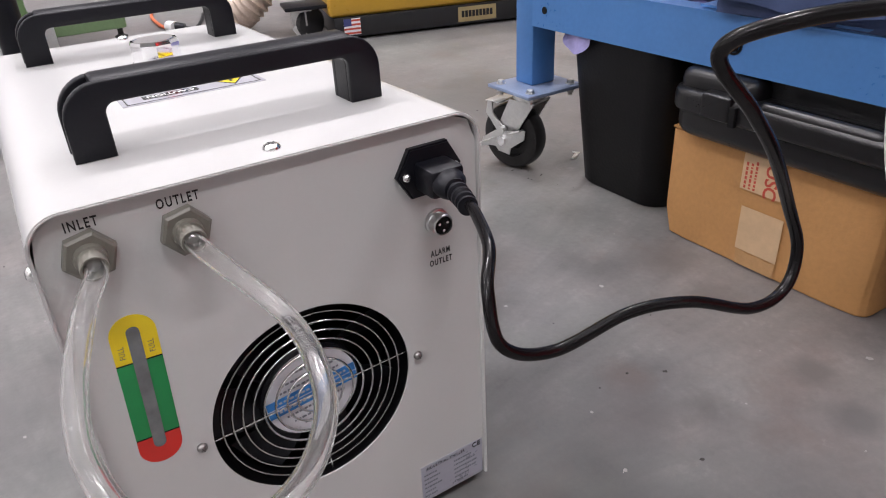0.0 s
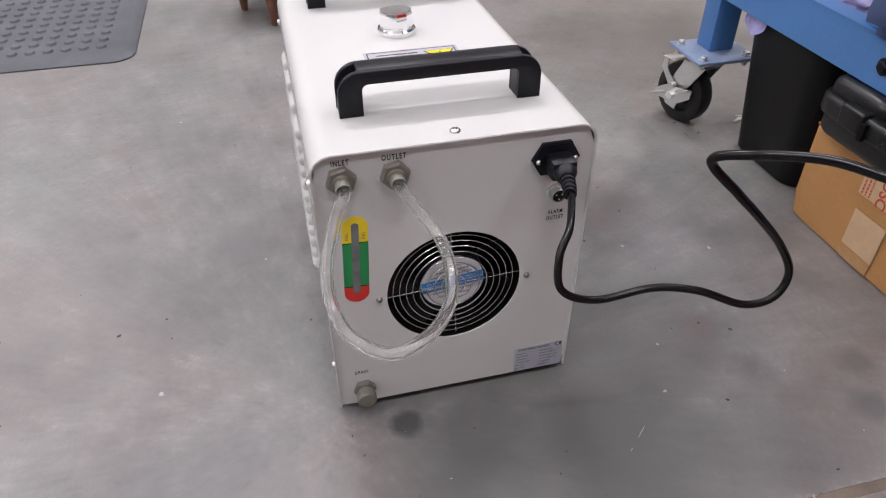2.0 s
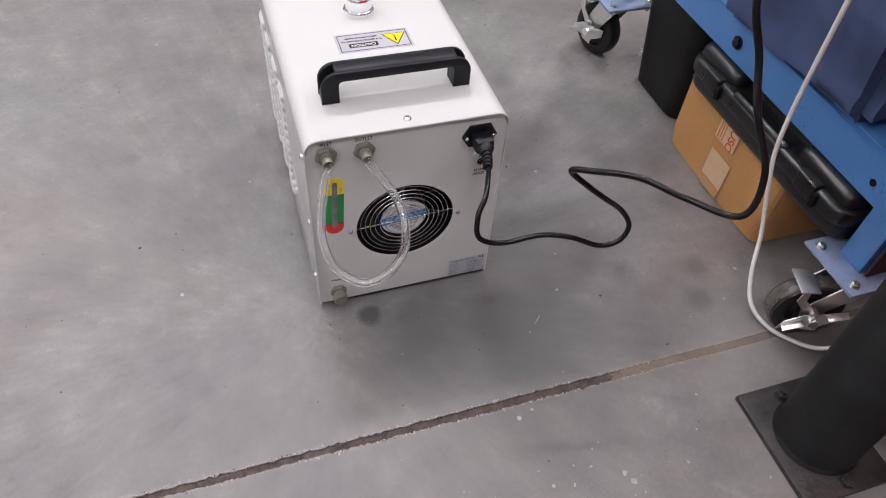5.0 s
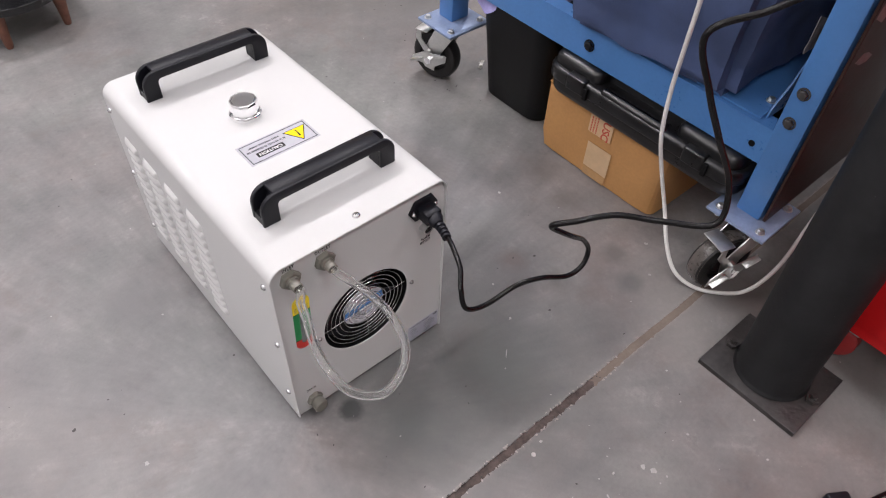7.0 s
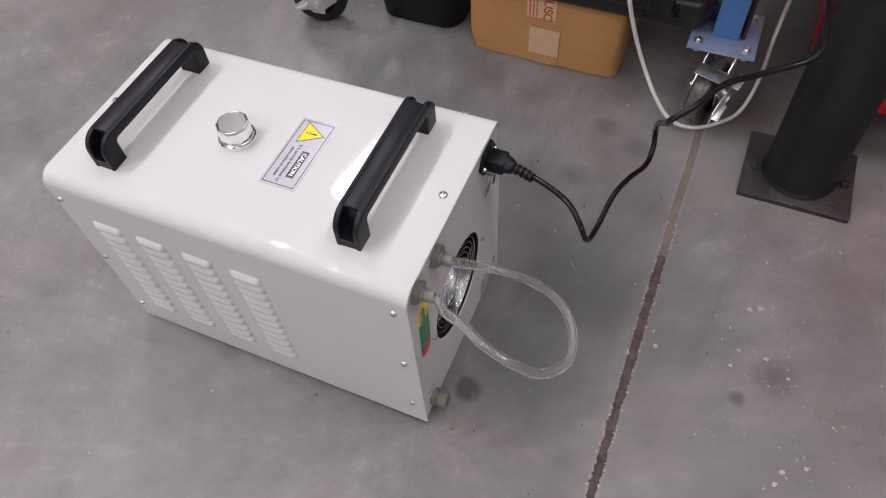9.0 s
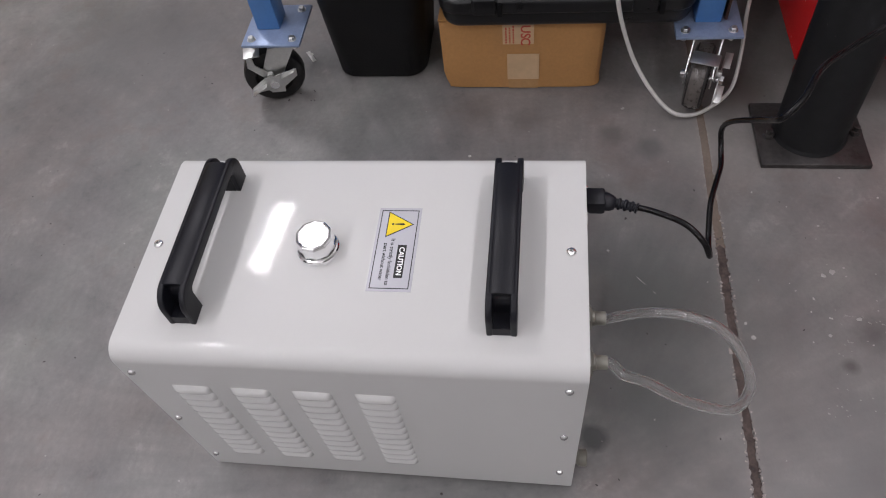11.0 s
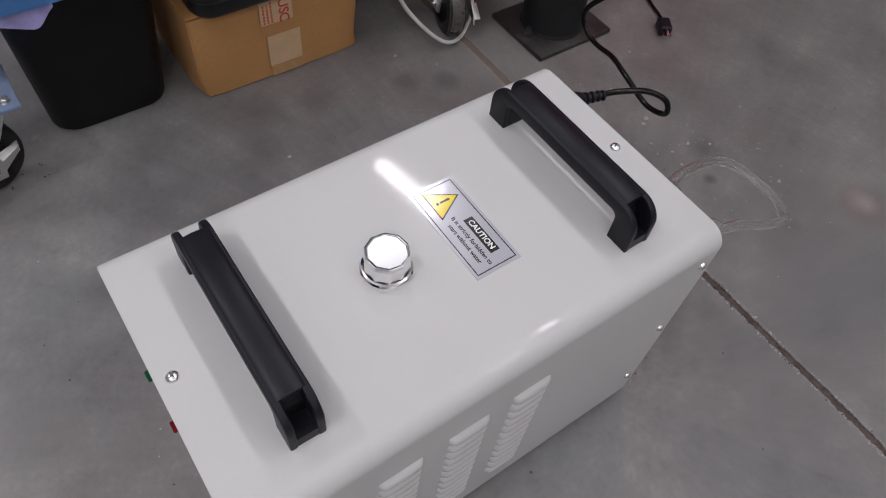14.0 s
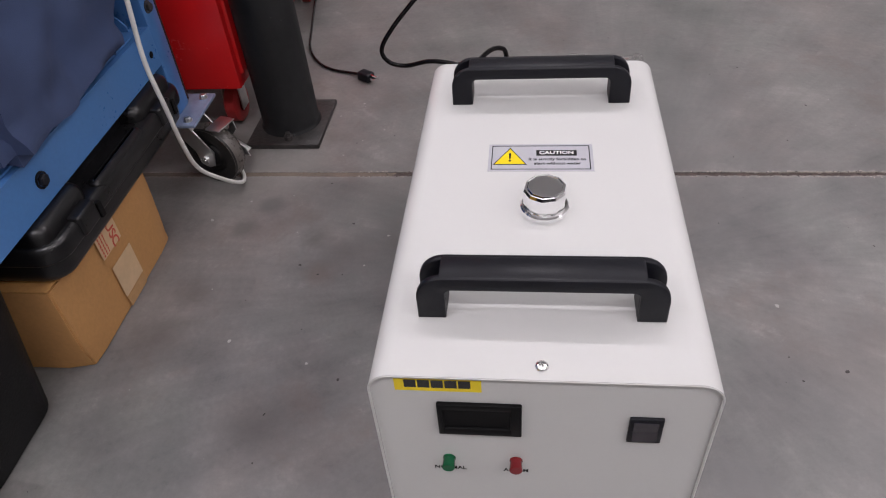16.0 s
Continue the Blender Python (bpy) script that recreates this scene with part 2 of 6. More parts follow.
CLEAR_TAPE = material("clear_tape", (0.50, 0.295, 0.135), 0.18, var=0.12, scale=60, fine=260, bump=0.12)
TAPE = material("paper_tape", (0.60, 0.42, 0.25), 0.45, var=0.08, scale=30, bump=0.08)
RED_TEXT = material("red_text", (0.50, 0.07, 0.04), 0.6, var=0.1, bump=0)
CASE_BLACK = material("case_plastic", (0.0065, 0.0065, 0.0072), 0.30, var=0.4, scale=18, fine=350, bump=0.08, spec=0.5, flecks=(190, 0.12, (0.05, 0.048, 0.046)))
BIN_BLACK = material("bin_plastic", (0.0045, 0.0045, 0.005), 0.5, var=0.2, scale=12, fine=250, bump=0.15, spec=0.25)
BAG = material("plastic_bag", (0.30, 0.28, 0.52), 0.16, var=0.25, scale=18, fine=90, bump=0.5)
CLOTH = material("navy_cloth", (0.046, 0.070, 0.155), 0.85, var=0.4, scale=9, fine=900, bump=0.5)
COLUMN_PAINT = material("column_black", (0.0090, 0.0093, 0.0100), 0.50, var=0.5, scale=9, fine=70, bump=0.25, spec=0.28, flecks=(95, 0.04, (0.13, 0.13, 0.125)))
PLATE_GRIME = material("plate_grime", (0.030, 0.027, 0.026), 0.42, var=0.7, scale=22, fine=120, bump=0.45, flecks=(120, 0.4, (0.16, 0.14, 0.13)))
WORN_TREAD = material("worn_tread", (0.085, 0.075, 0.068), 0.28, var=0.45, scale=35, fine=140, bump=0.12)
TOOLBOX_RED = material("toolbox_red", (0.62, 0.012, 0.014), 0.25, var=0.06, scale=8, fine=200, bump=0.03)
WHITE_CABLE = material("white_cable", (0.66, 0.65, 0.62), 0.4, var=0.08, scale=30, bump=0.05)
MAT_RUBBER = material("mat_rubber", (0.075, 0.08, 0.09), 0.65, var=0.25, scale=12, fine=150, bump=0.25)
COPPER = material("brown_foot", (0.17, 0.075, 0.05), 0.5, 0.2, var=0.3, scale=40, bump=0.1)
MACHINE_GREEN = material("machine_green", (0.16, 0.25, 0.12), 0.45, var=0.15, scale=12, bump=0.1)
MACHINE_GOLD = material("machine_gold", (0.48, 0.28, 0.03), 0.3, var=0.08, scale=8, bump=0.03)
HOSE_SKIN = material("hose_skin", (0.52, 0.42, 0.34), 0.3, var=0.15, scale=30, bump=0.1)
ORANGE = material("orange_cord", (0.65, 0.14, 0.04), 0.5, var=0.1, bump=0.05)
WALL_PAINT = material("hall_wall", (0.70, 0.69, 0.68), 0.8, var=0.08, scale=2, fine=40, bump=0.1)
WALL_BOUNCE = material("bounce_wall", (0.85, 0.85, 0.84), 0.8, var=0.06, scale=2, fine=40, bump=0.1)
ROOF = material("hall_roof", (0.82, 0.82, 0.82), 0.8, var=0.08, scale=2, fine=40, bump=0.1)
JOINT_DUST = material("joint_dust", (0.165, 0.132, 0.107), 0.95, var=0.2, scale=20, fine=200, bump=0.4, tint=(0.15, 0.12, 0.097))
CRACK_FILL = material("joint_fill", (0.080, 0.060, 0.053), 0.95, var=0.45, scale=60, fine=260, bump=0.9, tint=(0.045, 0.033, 0.030))


def concrete():
    mt = bpy.data.materials.new("smooth_concrete")
    mt.use_nodes = True
    nt = mt.node_tree
    b = nt.nodes["Principled BSDF"]
    co = nt.nodes.new("ShaderNodeTexCoord")

    def noise(scale, detail, rough=0.55):
        n = nt.nodes.new("ShaderNodeTexNoise")
        n.inputs["Scale"].default_value, n.inputs["Detail"].default_value, n.inputs["Roughness"].default_value = scale, detail, rough
        nt.links.new(co.outputs["Object"], n.inputs["Vector"])
        return n

    def ramp(src, stops):
        r = nt.nodes.new("ShaderNodeValToRGB")
        r.color_ramp.elements[0].position, r.color_ramp.elements[0].color = stops[0][0], (*stops[0][1], 1)
        r.color_ramp.elements[1].position, r.color_ramp.elements[1].color = stops[-1][0], (*stops[-1][1], 1)
        for p, c in stops[1:-1]:
            e = r.color_ramp.elements.new(p)
            e.color = (*c, 1)
        nt.links.new(src, r.inputs[0])
        return r

    def mix(mode, fac, a, c):
        m = nt.nodes.new("ShaderNodeMix")
        m.data_type, m.blend_type = "RGBA", mode
        if isinstance(fac, float):
            m.inputs[0].default_value = fac
        else:
            nt.links.new(fac, m.inputs[0])
        nt.links.new(a, m.inputs[6])
        if isinstance(c, tuple):
            m.inputs[7].default_value = (*c, 1)
        else:
            nt.links.new(c, m.inputs[7])
        return m.outputs[2]

    clouds, patches, grain = noise(1.6, 6), noise(6.5, 10, 0.68), noise(110, 4, 0.7)
    base = ramp(clouds.outputs[0], [(0.32, (0.151, 0.147, 0.144)), (0.5, (0.185, 0.179, 0.175)), (0.68, (0.223, 0.215, 0.208))])
    blot = ramp(patches.outputs[0], [(0.28, (0.52, 0.52, 0.53)), (0.41, (0.83, 0.83, 0.835)), (0.53, (1.0, 1.0, 1.0)), (0.70, (1.22, 1.215, 1.205))])
    col = mix("MULTIPLY", 0.74, base.outputs[0], blot.outputs[0])
    mottle = ramp(noise(27, 7, 0.7).outputs[0], [(0.30, (0.66, 0.66, 0.675)), (0.43, (0.93, 0.93, 0.935)), (0.55, (1.0, 1.0, 1.0)), (0.70, (1.26, 1.25, 1.235))])
    col = mix("MULTIPLY", 0.6, col, mottle.outputs[0])
    sand = ramp(grain.outputs[0], [(0.3, (0.74, 0.74, 0.74)), (0.7, (1.2, 1.2, 1.2))])
    col = mix("MULTIPLY", 0.32, col, sand.outputs[0])
    # warm and greenish tinges in broad patches
    tinge = ramp(noise(2.3, 4, 0.6).outputs[0], [(0.36, (0.95, 1.0, 0.975)), (0.5, (1, 1, 1)), (0.64, (1.055, 0.99, 0.965))])
    col = mix("MULTIPLY", 0.9, col, tinge.outputs[0])
    # rusty bruises
    rust = ramp(noise(5.2, 6, 0.72).outputs[0], [(0.55, (0, 0, 0)), (0.78, (0.8, 0.8, 0.8))])
    col = mix("MIX", rust.outputs[0], col, (0.150, 0.115, 0.103))
    # trowel marks and scratches
    sc = nt.nodes.new("ShaderNodeMapping")
    sc.inputs["Rotation"].default_value = (0, 0, 0.7)
    sc.inputs["Scale"].default_value = (1.2, 26, 1)
    nt.links.new(co.outputs["Object"], sc.inputs["Vector"])
    tr = noise(1.6, 6, 0.6)
    nt.links.new(sc.outputs[0], tr.inputs["Vector"])
    trowel = ramp(tr.outputs[0], [(0.30, (0.90, 0.90, 0.90)), (0.5, (1, 1, 1)), (0.74, (1.10, 1.10, 1.10))])
    col = mix("MULTIPLY", 0.13, col, trowel.outputs[0])
    # pale scuffs
    scuff = ramp(noise(13, 9, 0.78).outputs[0], [(0.58, (0, 0, 0)), (0.73, (0.60, 0.60, 0.60))])
    few = ramp(noise(2.9, 3).outputs[0], [(0.45, (0.15, 0.15, 0.15)), (0.62, (1, 1, 1))])
    col = mix("MIX", mix("MULTIPLY", 1.0, scuff.outputs[0], few.outputs[0]), col, (0.36, 0.34, 0.325))
    # pin-head pale specks
    v = nt.nodes.new("ShaderNodeTexVoronoi")
    v.inputs["Scale"].default_value = 34
    nt.links.new(co.outputs["Object"], v.inputs["Vector"])
    fleck = ramp(v.outputs["Distance"], [(0.03, (1, 1, 1)), (0.055, (0, 0, 0))])
    few = ramp(noise(6.1, 3).outputs[0], [(0.55, (0, 0, 0)), (0.62, (0.7, 0.7, 0.7))])
    col = mix("MIX", mix("MULTIPLY", 1.0, fleck.outputs[0], few.outputs[0]), col, (0.42, 0.41, 0.39))
    # crumbled pale margin along the sawn joint
    sep = nt.nodes.new("ShaderNodeSeparateXYZ")
    nt.links.new(co.outputs["Object"], sep.inputs[0])
    off = nt.nodes.new("ShaderNodeMath")
    off.operation = "ADD"
    off.inputs[1].default_value = 0.231
    nt.links.new(sep.outputs[1], off.inputs[0])
    ab = nt.nodes.new("ShaderNodeMath")
    ab.operation = "ABSOLUTE"
    nt.links.new(off.outputs[0], ab.inputs[0])
    rag = nt.nodes.new("ShaderNodeMath")
    rag.operation = "MULTIPLY_ADD"
    rag.inputs[1].default_value = 0.030
    nt.links.new(noise(85, 4, 0.75).outputs[0], rag.inputs[0])
    nt.links.new(ab.outputs[0], rag.inputs[2])
    edge = ramp(rag.outputs[0], [(0.0195, (0.8, 0.8, 0.8)), (0.0245, (0, 0, 0))])
    col = mix("MIX", edge.outputs[0], col, (0.31, 0.275, 0.25))
    # the slab beyond the joint is a little darker
    side = nt.nodes.new("ShaderNodeMath")
    side.operation = "LESS_THAN"
    side.inputs[1].default_value = -0.231
    nt.links.new(sep.outputs[1], side.inputs[0])
    col = mix("MULTIPLY", side.outputs[0], col, (0.95, 0.945, 0.94))
    # oil and water spots, with broad patches of painted shade and sheen among them
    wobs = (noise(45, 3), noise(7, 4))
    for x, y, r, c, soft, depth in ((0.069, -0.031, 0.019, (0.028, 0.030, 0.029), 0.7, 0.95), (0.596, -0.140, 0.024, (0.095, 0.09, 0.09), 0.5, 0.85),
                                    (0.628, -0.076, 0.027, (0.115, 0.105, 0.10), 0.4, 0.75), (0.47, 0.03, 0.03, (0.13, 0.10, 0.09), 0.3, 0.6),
                                    # these two broad dark patches: greenish stain plus the chiller's shadow, put into
                                    # colour
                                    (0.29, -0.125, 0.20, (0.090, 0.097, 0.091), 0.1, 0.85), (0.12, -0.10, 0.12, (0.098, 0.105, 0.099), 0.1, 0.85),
                                    (0.35, 0.62, 0.05, (0.14, 0.135, 0.13), 0.2, 0.6), (-0.48, -0.2, 0.03, (0.13, 0.095, 0.085), 0.3, 0.5),
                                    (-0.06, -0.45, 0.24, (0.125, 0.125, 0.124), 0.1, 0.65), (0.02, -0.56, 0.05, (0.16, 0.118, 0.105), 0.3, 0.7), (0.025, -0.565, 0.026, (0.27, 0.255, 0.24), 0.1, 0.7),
                                    (-0.10, 0.37, 0.06, (0.155, 0.15, 0.15), 0.1, 0.7), (-0.264, 0.419, 0.018, (0.12, 0.115, 0.11), 0.3, 0.7), (0.66, 0.08, 0.035, (0.105, 0.093, 0.088), 0.2, 0.6),
                                    (0.497, -0.054, 0.030, (0.10, 0.09, 0.086), 0.2, 0.6), (0.44, -0.018, 0.045, (0.11, 0.10, 0.097), 0.1, 0.6), (0.488, 0.32, 0.055, (0.105, 0.10, 0.098), 0.1, 0.6),
                                    (0.486, 0.489, 0.028, (0.105, 0.10, 0.098), 0.2, 0.6), (0.686, 0.174, 0.045, (0.105, 0.093, 0.088), 0.1, 0.6), (0.242, -0.422, 0.030, (0.075, 0.07, 0.068), 0.2, 0.7),
                                    # broad pale patches paint wall sheen; the far dark one paints weaker lamplight
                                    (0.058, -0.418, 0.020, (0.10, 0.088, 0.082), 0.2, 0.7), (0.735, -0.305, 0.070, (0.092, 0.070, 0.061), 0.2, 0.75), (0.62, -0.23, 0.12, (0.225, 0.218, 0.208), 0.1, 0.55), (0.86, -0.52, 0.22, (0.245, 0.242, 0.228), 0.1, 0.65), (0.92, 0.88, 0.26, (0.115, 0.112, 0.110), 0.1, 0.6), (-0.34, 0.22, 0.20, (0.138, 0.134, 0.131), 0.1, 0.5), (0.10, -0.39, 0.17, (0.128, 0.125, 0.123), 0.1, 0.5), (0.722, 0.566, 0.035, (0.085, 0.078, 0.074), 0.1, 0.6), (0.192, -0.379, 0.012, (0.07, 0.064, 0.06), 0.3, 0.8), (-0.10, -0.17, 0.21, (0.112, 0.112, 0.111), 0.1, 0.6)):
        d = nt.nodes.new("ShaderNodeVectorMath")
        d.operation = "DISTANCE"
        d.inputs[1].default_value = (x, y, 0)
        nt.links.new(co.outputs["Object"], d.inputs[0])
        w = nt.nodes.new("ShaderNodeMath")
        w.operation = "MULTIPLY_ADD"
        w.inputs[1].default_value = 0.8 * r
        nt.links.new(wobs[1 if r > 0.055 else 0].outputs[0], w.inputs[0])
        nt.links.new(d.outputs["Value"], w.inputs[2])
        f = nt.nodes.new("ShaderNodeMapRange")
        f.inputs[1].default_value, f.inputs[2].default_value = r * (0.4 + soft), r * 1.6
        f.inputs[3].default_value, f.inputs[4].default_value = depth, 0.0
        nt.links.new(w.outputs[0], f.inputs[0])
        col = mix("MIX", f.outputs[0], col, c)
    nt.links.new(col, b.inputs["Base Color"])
    rr = nt.nodes.new("ShaderNodeMapRange")
    rr.inputs[3].default_value, rr.inputs[4].default_value = 0.30, 0.60
    nt.links.new(patches.outputs[0], rr.inputs[0])
    nt.links.new(rr.outputs[0], b.inputs["Roughness"])
    bp = nt.nodes.new("ShaderNodeBump")
    bp.inputs["Strength"].default_value, bp.inputs["Distance"].default_value = 0.12, 0.002
    nt.links.new(grain.outputs[0], bp.inputs["Height"])
    nt.links.new(bp.outputs[0], b.inputs["Normal"])
    return mt


BROWN_BOARD = material("brown_board", (0.030, 0.0135, 0.0105), 0.38, var=0.5, scale=10, bump=0.15, spec=0.3)
CONCRETE = concrete()

# ---- hall: floor with a sawn joint, unseen walls and roof ----
X0, X1, Y0, Y1, ROOF_Z = -8.0, 8.0, -9.0, 9.5, 6.0
JOINT_Y = -0.231


def floor():
    rng = random.Random(4)
    bm = shape()
    xs = [X0, -4.0, -2.0] + [-1.2 + 0.0032 * k for k in range(751)] + [2.0, 4.0, X1]

    def edge(side):
        out = []
        for x in xs:
            wide = 0.0050 + 0.0016 * min(1.0, max(0.0, (x + 0.05) / 0.3))
            jag = 1.0 - 0.65 * min(1.0, max(0.0, (x - 0.36) / 0.1))
            w = wide + 0.0016 * noise.noise((x * 9, side * 7.0, 0)) + jag * (0.0020 * noise.noise((x * 60, side * 3.0, 1)) + 0.0018 * noise.noise((x * 150, side * 5.0, 1)) + rng.uniform(-0.0006, 0.0006))
            if rng.random() < 0.05:
                w += rng.uniform(0.001, 0.003)
            out.append(JOINT_Y + side * max(0.0012, w))
        return out

    for side, far in ((1, Y1), (-1, Y0)):
        near = edge(side)
        top = [bm.verts.new((x, y, 0)) for x, y in zip(xs, near)]
        low = [bm.verts.new((x, y, -0.02)) for x, y in zip(xs, near)]
        out = [bm.verts.new((x, far, 0)) for x in xs]
        for k in range(len(xs) - 1):
            bm.faces.new((top[k], top[k + 1], out[k + 1], out[k]))
            bm.faces.new((low[k], low[k + 1], top[k + 1], top[k]))
    bmesh.ops.recalc_face_normals(bm, faces=bm.faces)
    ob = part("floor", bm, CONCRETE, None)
    if ob.data.polygons[0].normal.z < 0:
        ob.data.flip_normals()
    tagged(ob, "smooth grey stained concrete floor with a sawn joint", "floor", kind="structure")
    bm = shape()
    box(bm, X0, 0.42, JOINT_Y - 0.03, JOINT_Y + 0.03, -0.03, -0.0022)
    tagged(part("floor_joint", bm, CRACK_FILL, None), "narrow dirt-filled brown joint in the floor", "floor joint", kind="structure")
    bm = shape()
    n = 90
    cols = []
    for k in range(n + 1):
        x = 0.30 + (X1 - 0.30) * (k / n) ** 3
        z = -0.0004 - 0.004 * max(0.0, (0.43 - x) / 0.12) + 0.0006 * noise.noise((x * 40, 0, 2))
        cols.append([bm.verts.new((x, JOINT_Y - 0.02, z)), bm.verts.new((x, JOINT_Y, z - 0.0006)), bm.verts.new((x, JOINT_Y + 0.02, z))])
    for a, b in zip(cols, cols[1:]):
        for k in range(2):
            bm.faces.new((a[k], b[k], b[k + 1], a[k + 1]))
    tagged(part("floor_joint", bm, JOINT_DUST, None), "joint in the floor packed with tan dust", "floor joint", kind="structure")


floor()
# unseen walls; the south one is whitened to bounce light onto the rear panel
for wall_name, b in (("wall_north", (X0, X1, Y1, Y1 + 0.2)), ("wall_south", (X0, X1, Y0 - 0.2, Y0)), ("wall_east", (X1, X1 + 0.2, Y0, Y1)), ("wall_west", (X0 - 0.2, X0, Y0, Y1))):
    bm = shape()
    box(bm, *b, -0.05, ROOF_Z)
    tagged(part(wall_name, bm, WALL_BOUNCE if wall_name == "wall_south" else WALL_PAINT, None), "plain pale workshop wall, out of view", "wall", kind="structure")
bm = shape()
box(bm, X0, X1, Y0, Y1, ROOF_Z, ROOF_Z + 0.2)
tagged(part("ceiling", bm, ROOF, None), "pale grey workshop roof", "ceiling", kind="structure")
# ---- the chiller: a white steel box, its rear at y 0, its front at y 0.478 ----
CW, CL, CH = 0.27, 0.478, 0.338
REAR_Y, FRONT_Y = 0.0034, 0.4746
DROP, SKEW = 0.0215, 0.007


def on_rear(x, z, out=0.0):
    return frame_of((x, REAR_Y - out, z), (1, 0, 0), (0, 0, 1))


def on_front(x, z, out=0.0):
    return frame_of((x, FRONT_Y + out, z), (-1, 0, 0), (0, 0, 1))


def on_top(x, y, out=0.0):
    return frame_of((x, y, CH + out), (-1, 0, 0), (0, -1, 0))


def arch_outline(w, h, r, seg=8):
    """The outline of the cover: up one side, over, down the other."""
    out = [(0, 0.012)]
    for k in range(seg + 1):
        a = math.pi - math.pi / 2 * k / seg
        out.append((r + r * math.cos(a), h - r + r * math.sin(a)))
    for k in range(seg + 1):
        a = math.pi / 2 - math.pi / 2 * k / seg
        out.append((w - r + r * math.cos(a), h - r + r * math.sin(a)))
    out.append((w, 0.012))
    return out


def screw(parent, place, outward, r=0.005, name="screw", metal=None):
    q = Vector(outward).to_track_quat("Z", "Y").to_matrix().to_4x4()
    m = Matrix.Translation(place) @ q
    bm = shape()
    lathe(bm, [(r, 0), (r, 0.0008), (r * 0.9, 0.0020), (r * 0.65, 0.0031), (r * 0.3, 0.0036), (0, 0.0037)], m, 18)
    ob = part(name, bm, metal or SCREW_STEEL, parent, smooth=40)
    bm = shape()
    box(bm, -r * 0.45, r * 0.45, -r * 0.09, r * 0.09, 0.0025, 0.0038, m=m @ pose(0, 0, 0, 0, 0, 25))
    box(bm, -r * 0.09, r * 0.09, -r * 0.45, r * 0.45, 0.0025, 0.00385, m=m @ pose(0, 0, 0, 0, 0, 25))
    part("screw_slot", bm, SLOT_GREY, ob)
    return ob


def panel(bm, y, depth, hole=None):
    """A sheet that fills the cover's end, with a round hole."""
    outline = [(x + (0.0022 if x < CW / 2 else -0.0022), z) for x, z in arch_outline(CW, CH - 0.0022, 0.018)]
    outline = [(x, max(z, 0.012)) for x, z in outline]
    if hole is None:
        prism(bm, outline, frame_of((0, y, 0), (1, 0, 0), (0, 0, 1)), depth)
        return
    hx, hz, hr = hole
    n = 96
    rim, out = [], []
    for k in range(n):
        a = 2 * math.pi * k / n
        d = Vector((math.cos(a), math.sin(a)))
        rim.append((hx + hr * d.x, hz + hr * d.y))
        best = None
        for (ax, az), (bx, bz) in zip(outline, outline[1:] + outline[:1]):
            ex, ez = bx - ax, bz - az
            det = d.x * -ez + ex * d.y
            if abs(det) < 1e-12:
                continue
            t = ((ax - hx) * -ez + ex * (az - hz)) / det
            s = (d.x * (az - hz) - d.y * (ax - hx)) / det
            if t > 0 and -1e-6 <= s <= 1 + 1e-6 and (best is None or t < best):
                best = t
        out.append((hx + best * d.x, hz + best * d.y))
    for dy in (0, depth):
        a = [bm.verts.new((x, y + dy, z)) for x, z in rim]
        b = [bm.verts.new((x, y + dy, z)) for x, z in out]
        for k in range(n):
            bm.faces.new((a[k], a[(k + 1) % n], b[(k + 1) % n], b[k]))
        if dy == 0:
            first = a
    for k in range(n):
        bm.faces.new((first[k], first[(k + 1) % n], a[(k + 1) % n], a[k]))
    bmesh.ops.recalc_face_normals(bm, faces=bm.faces)


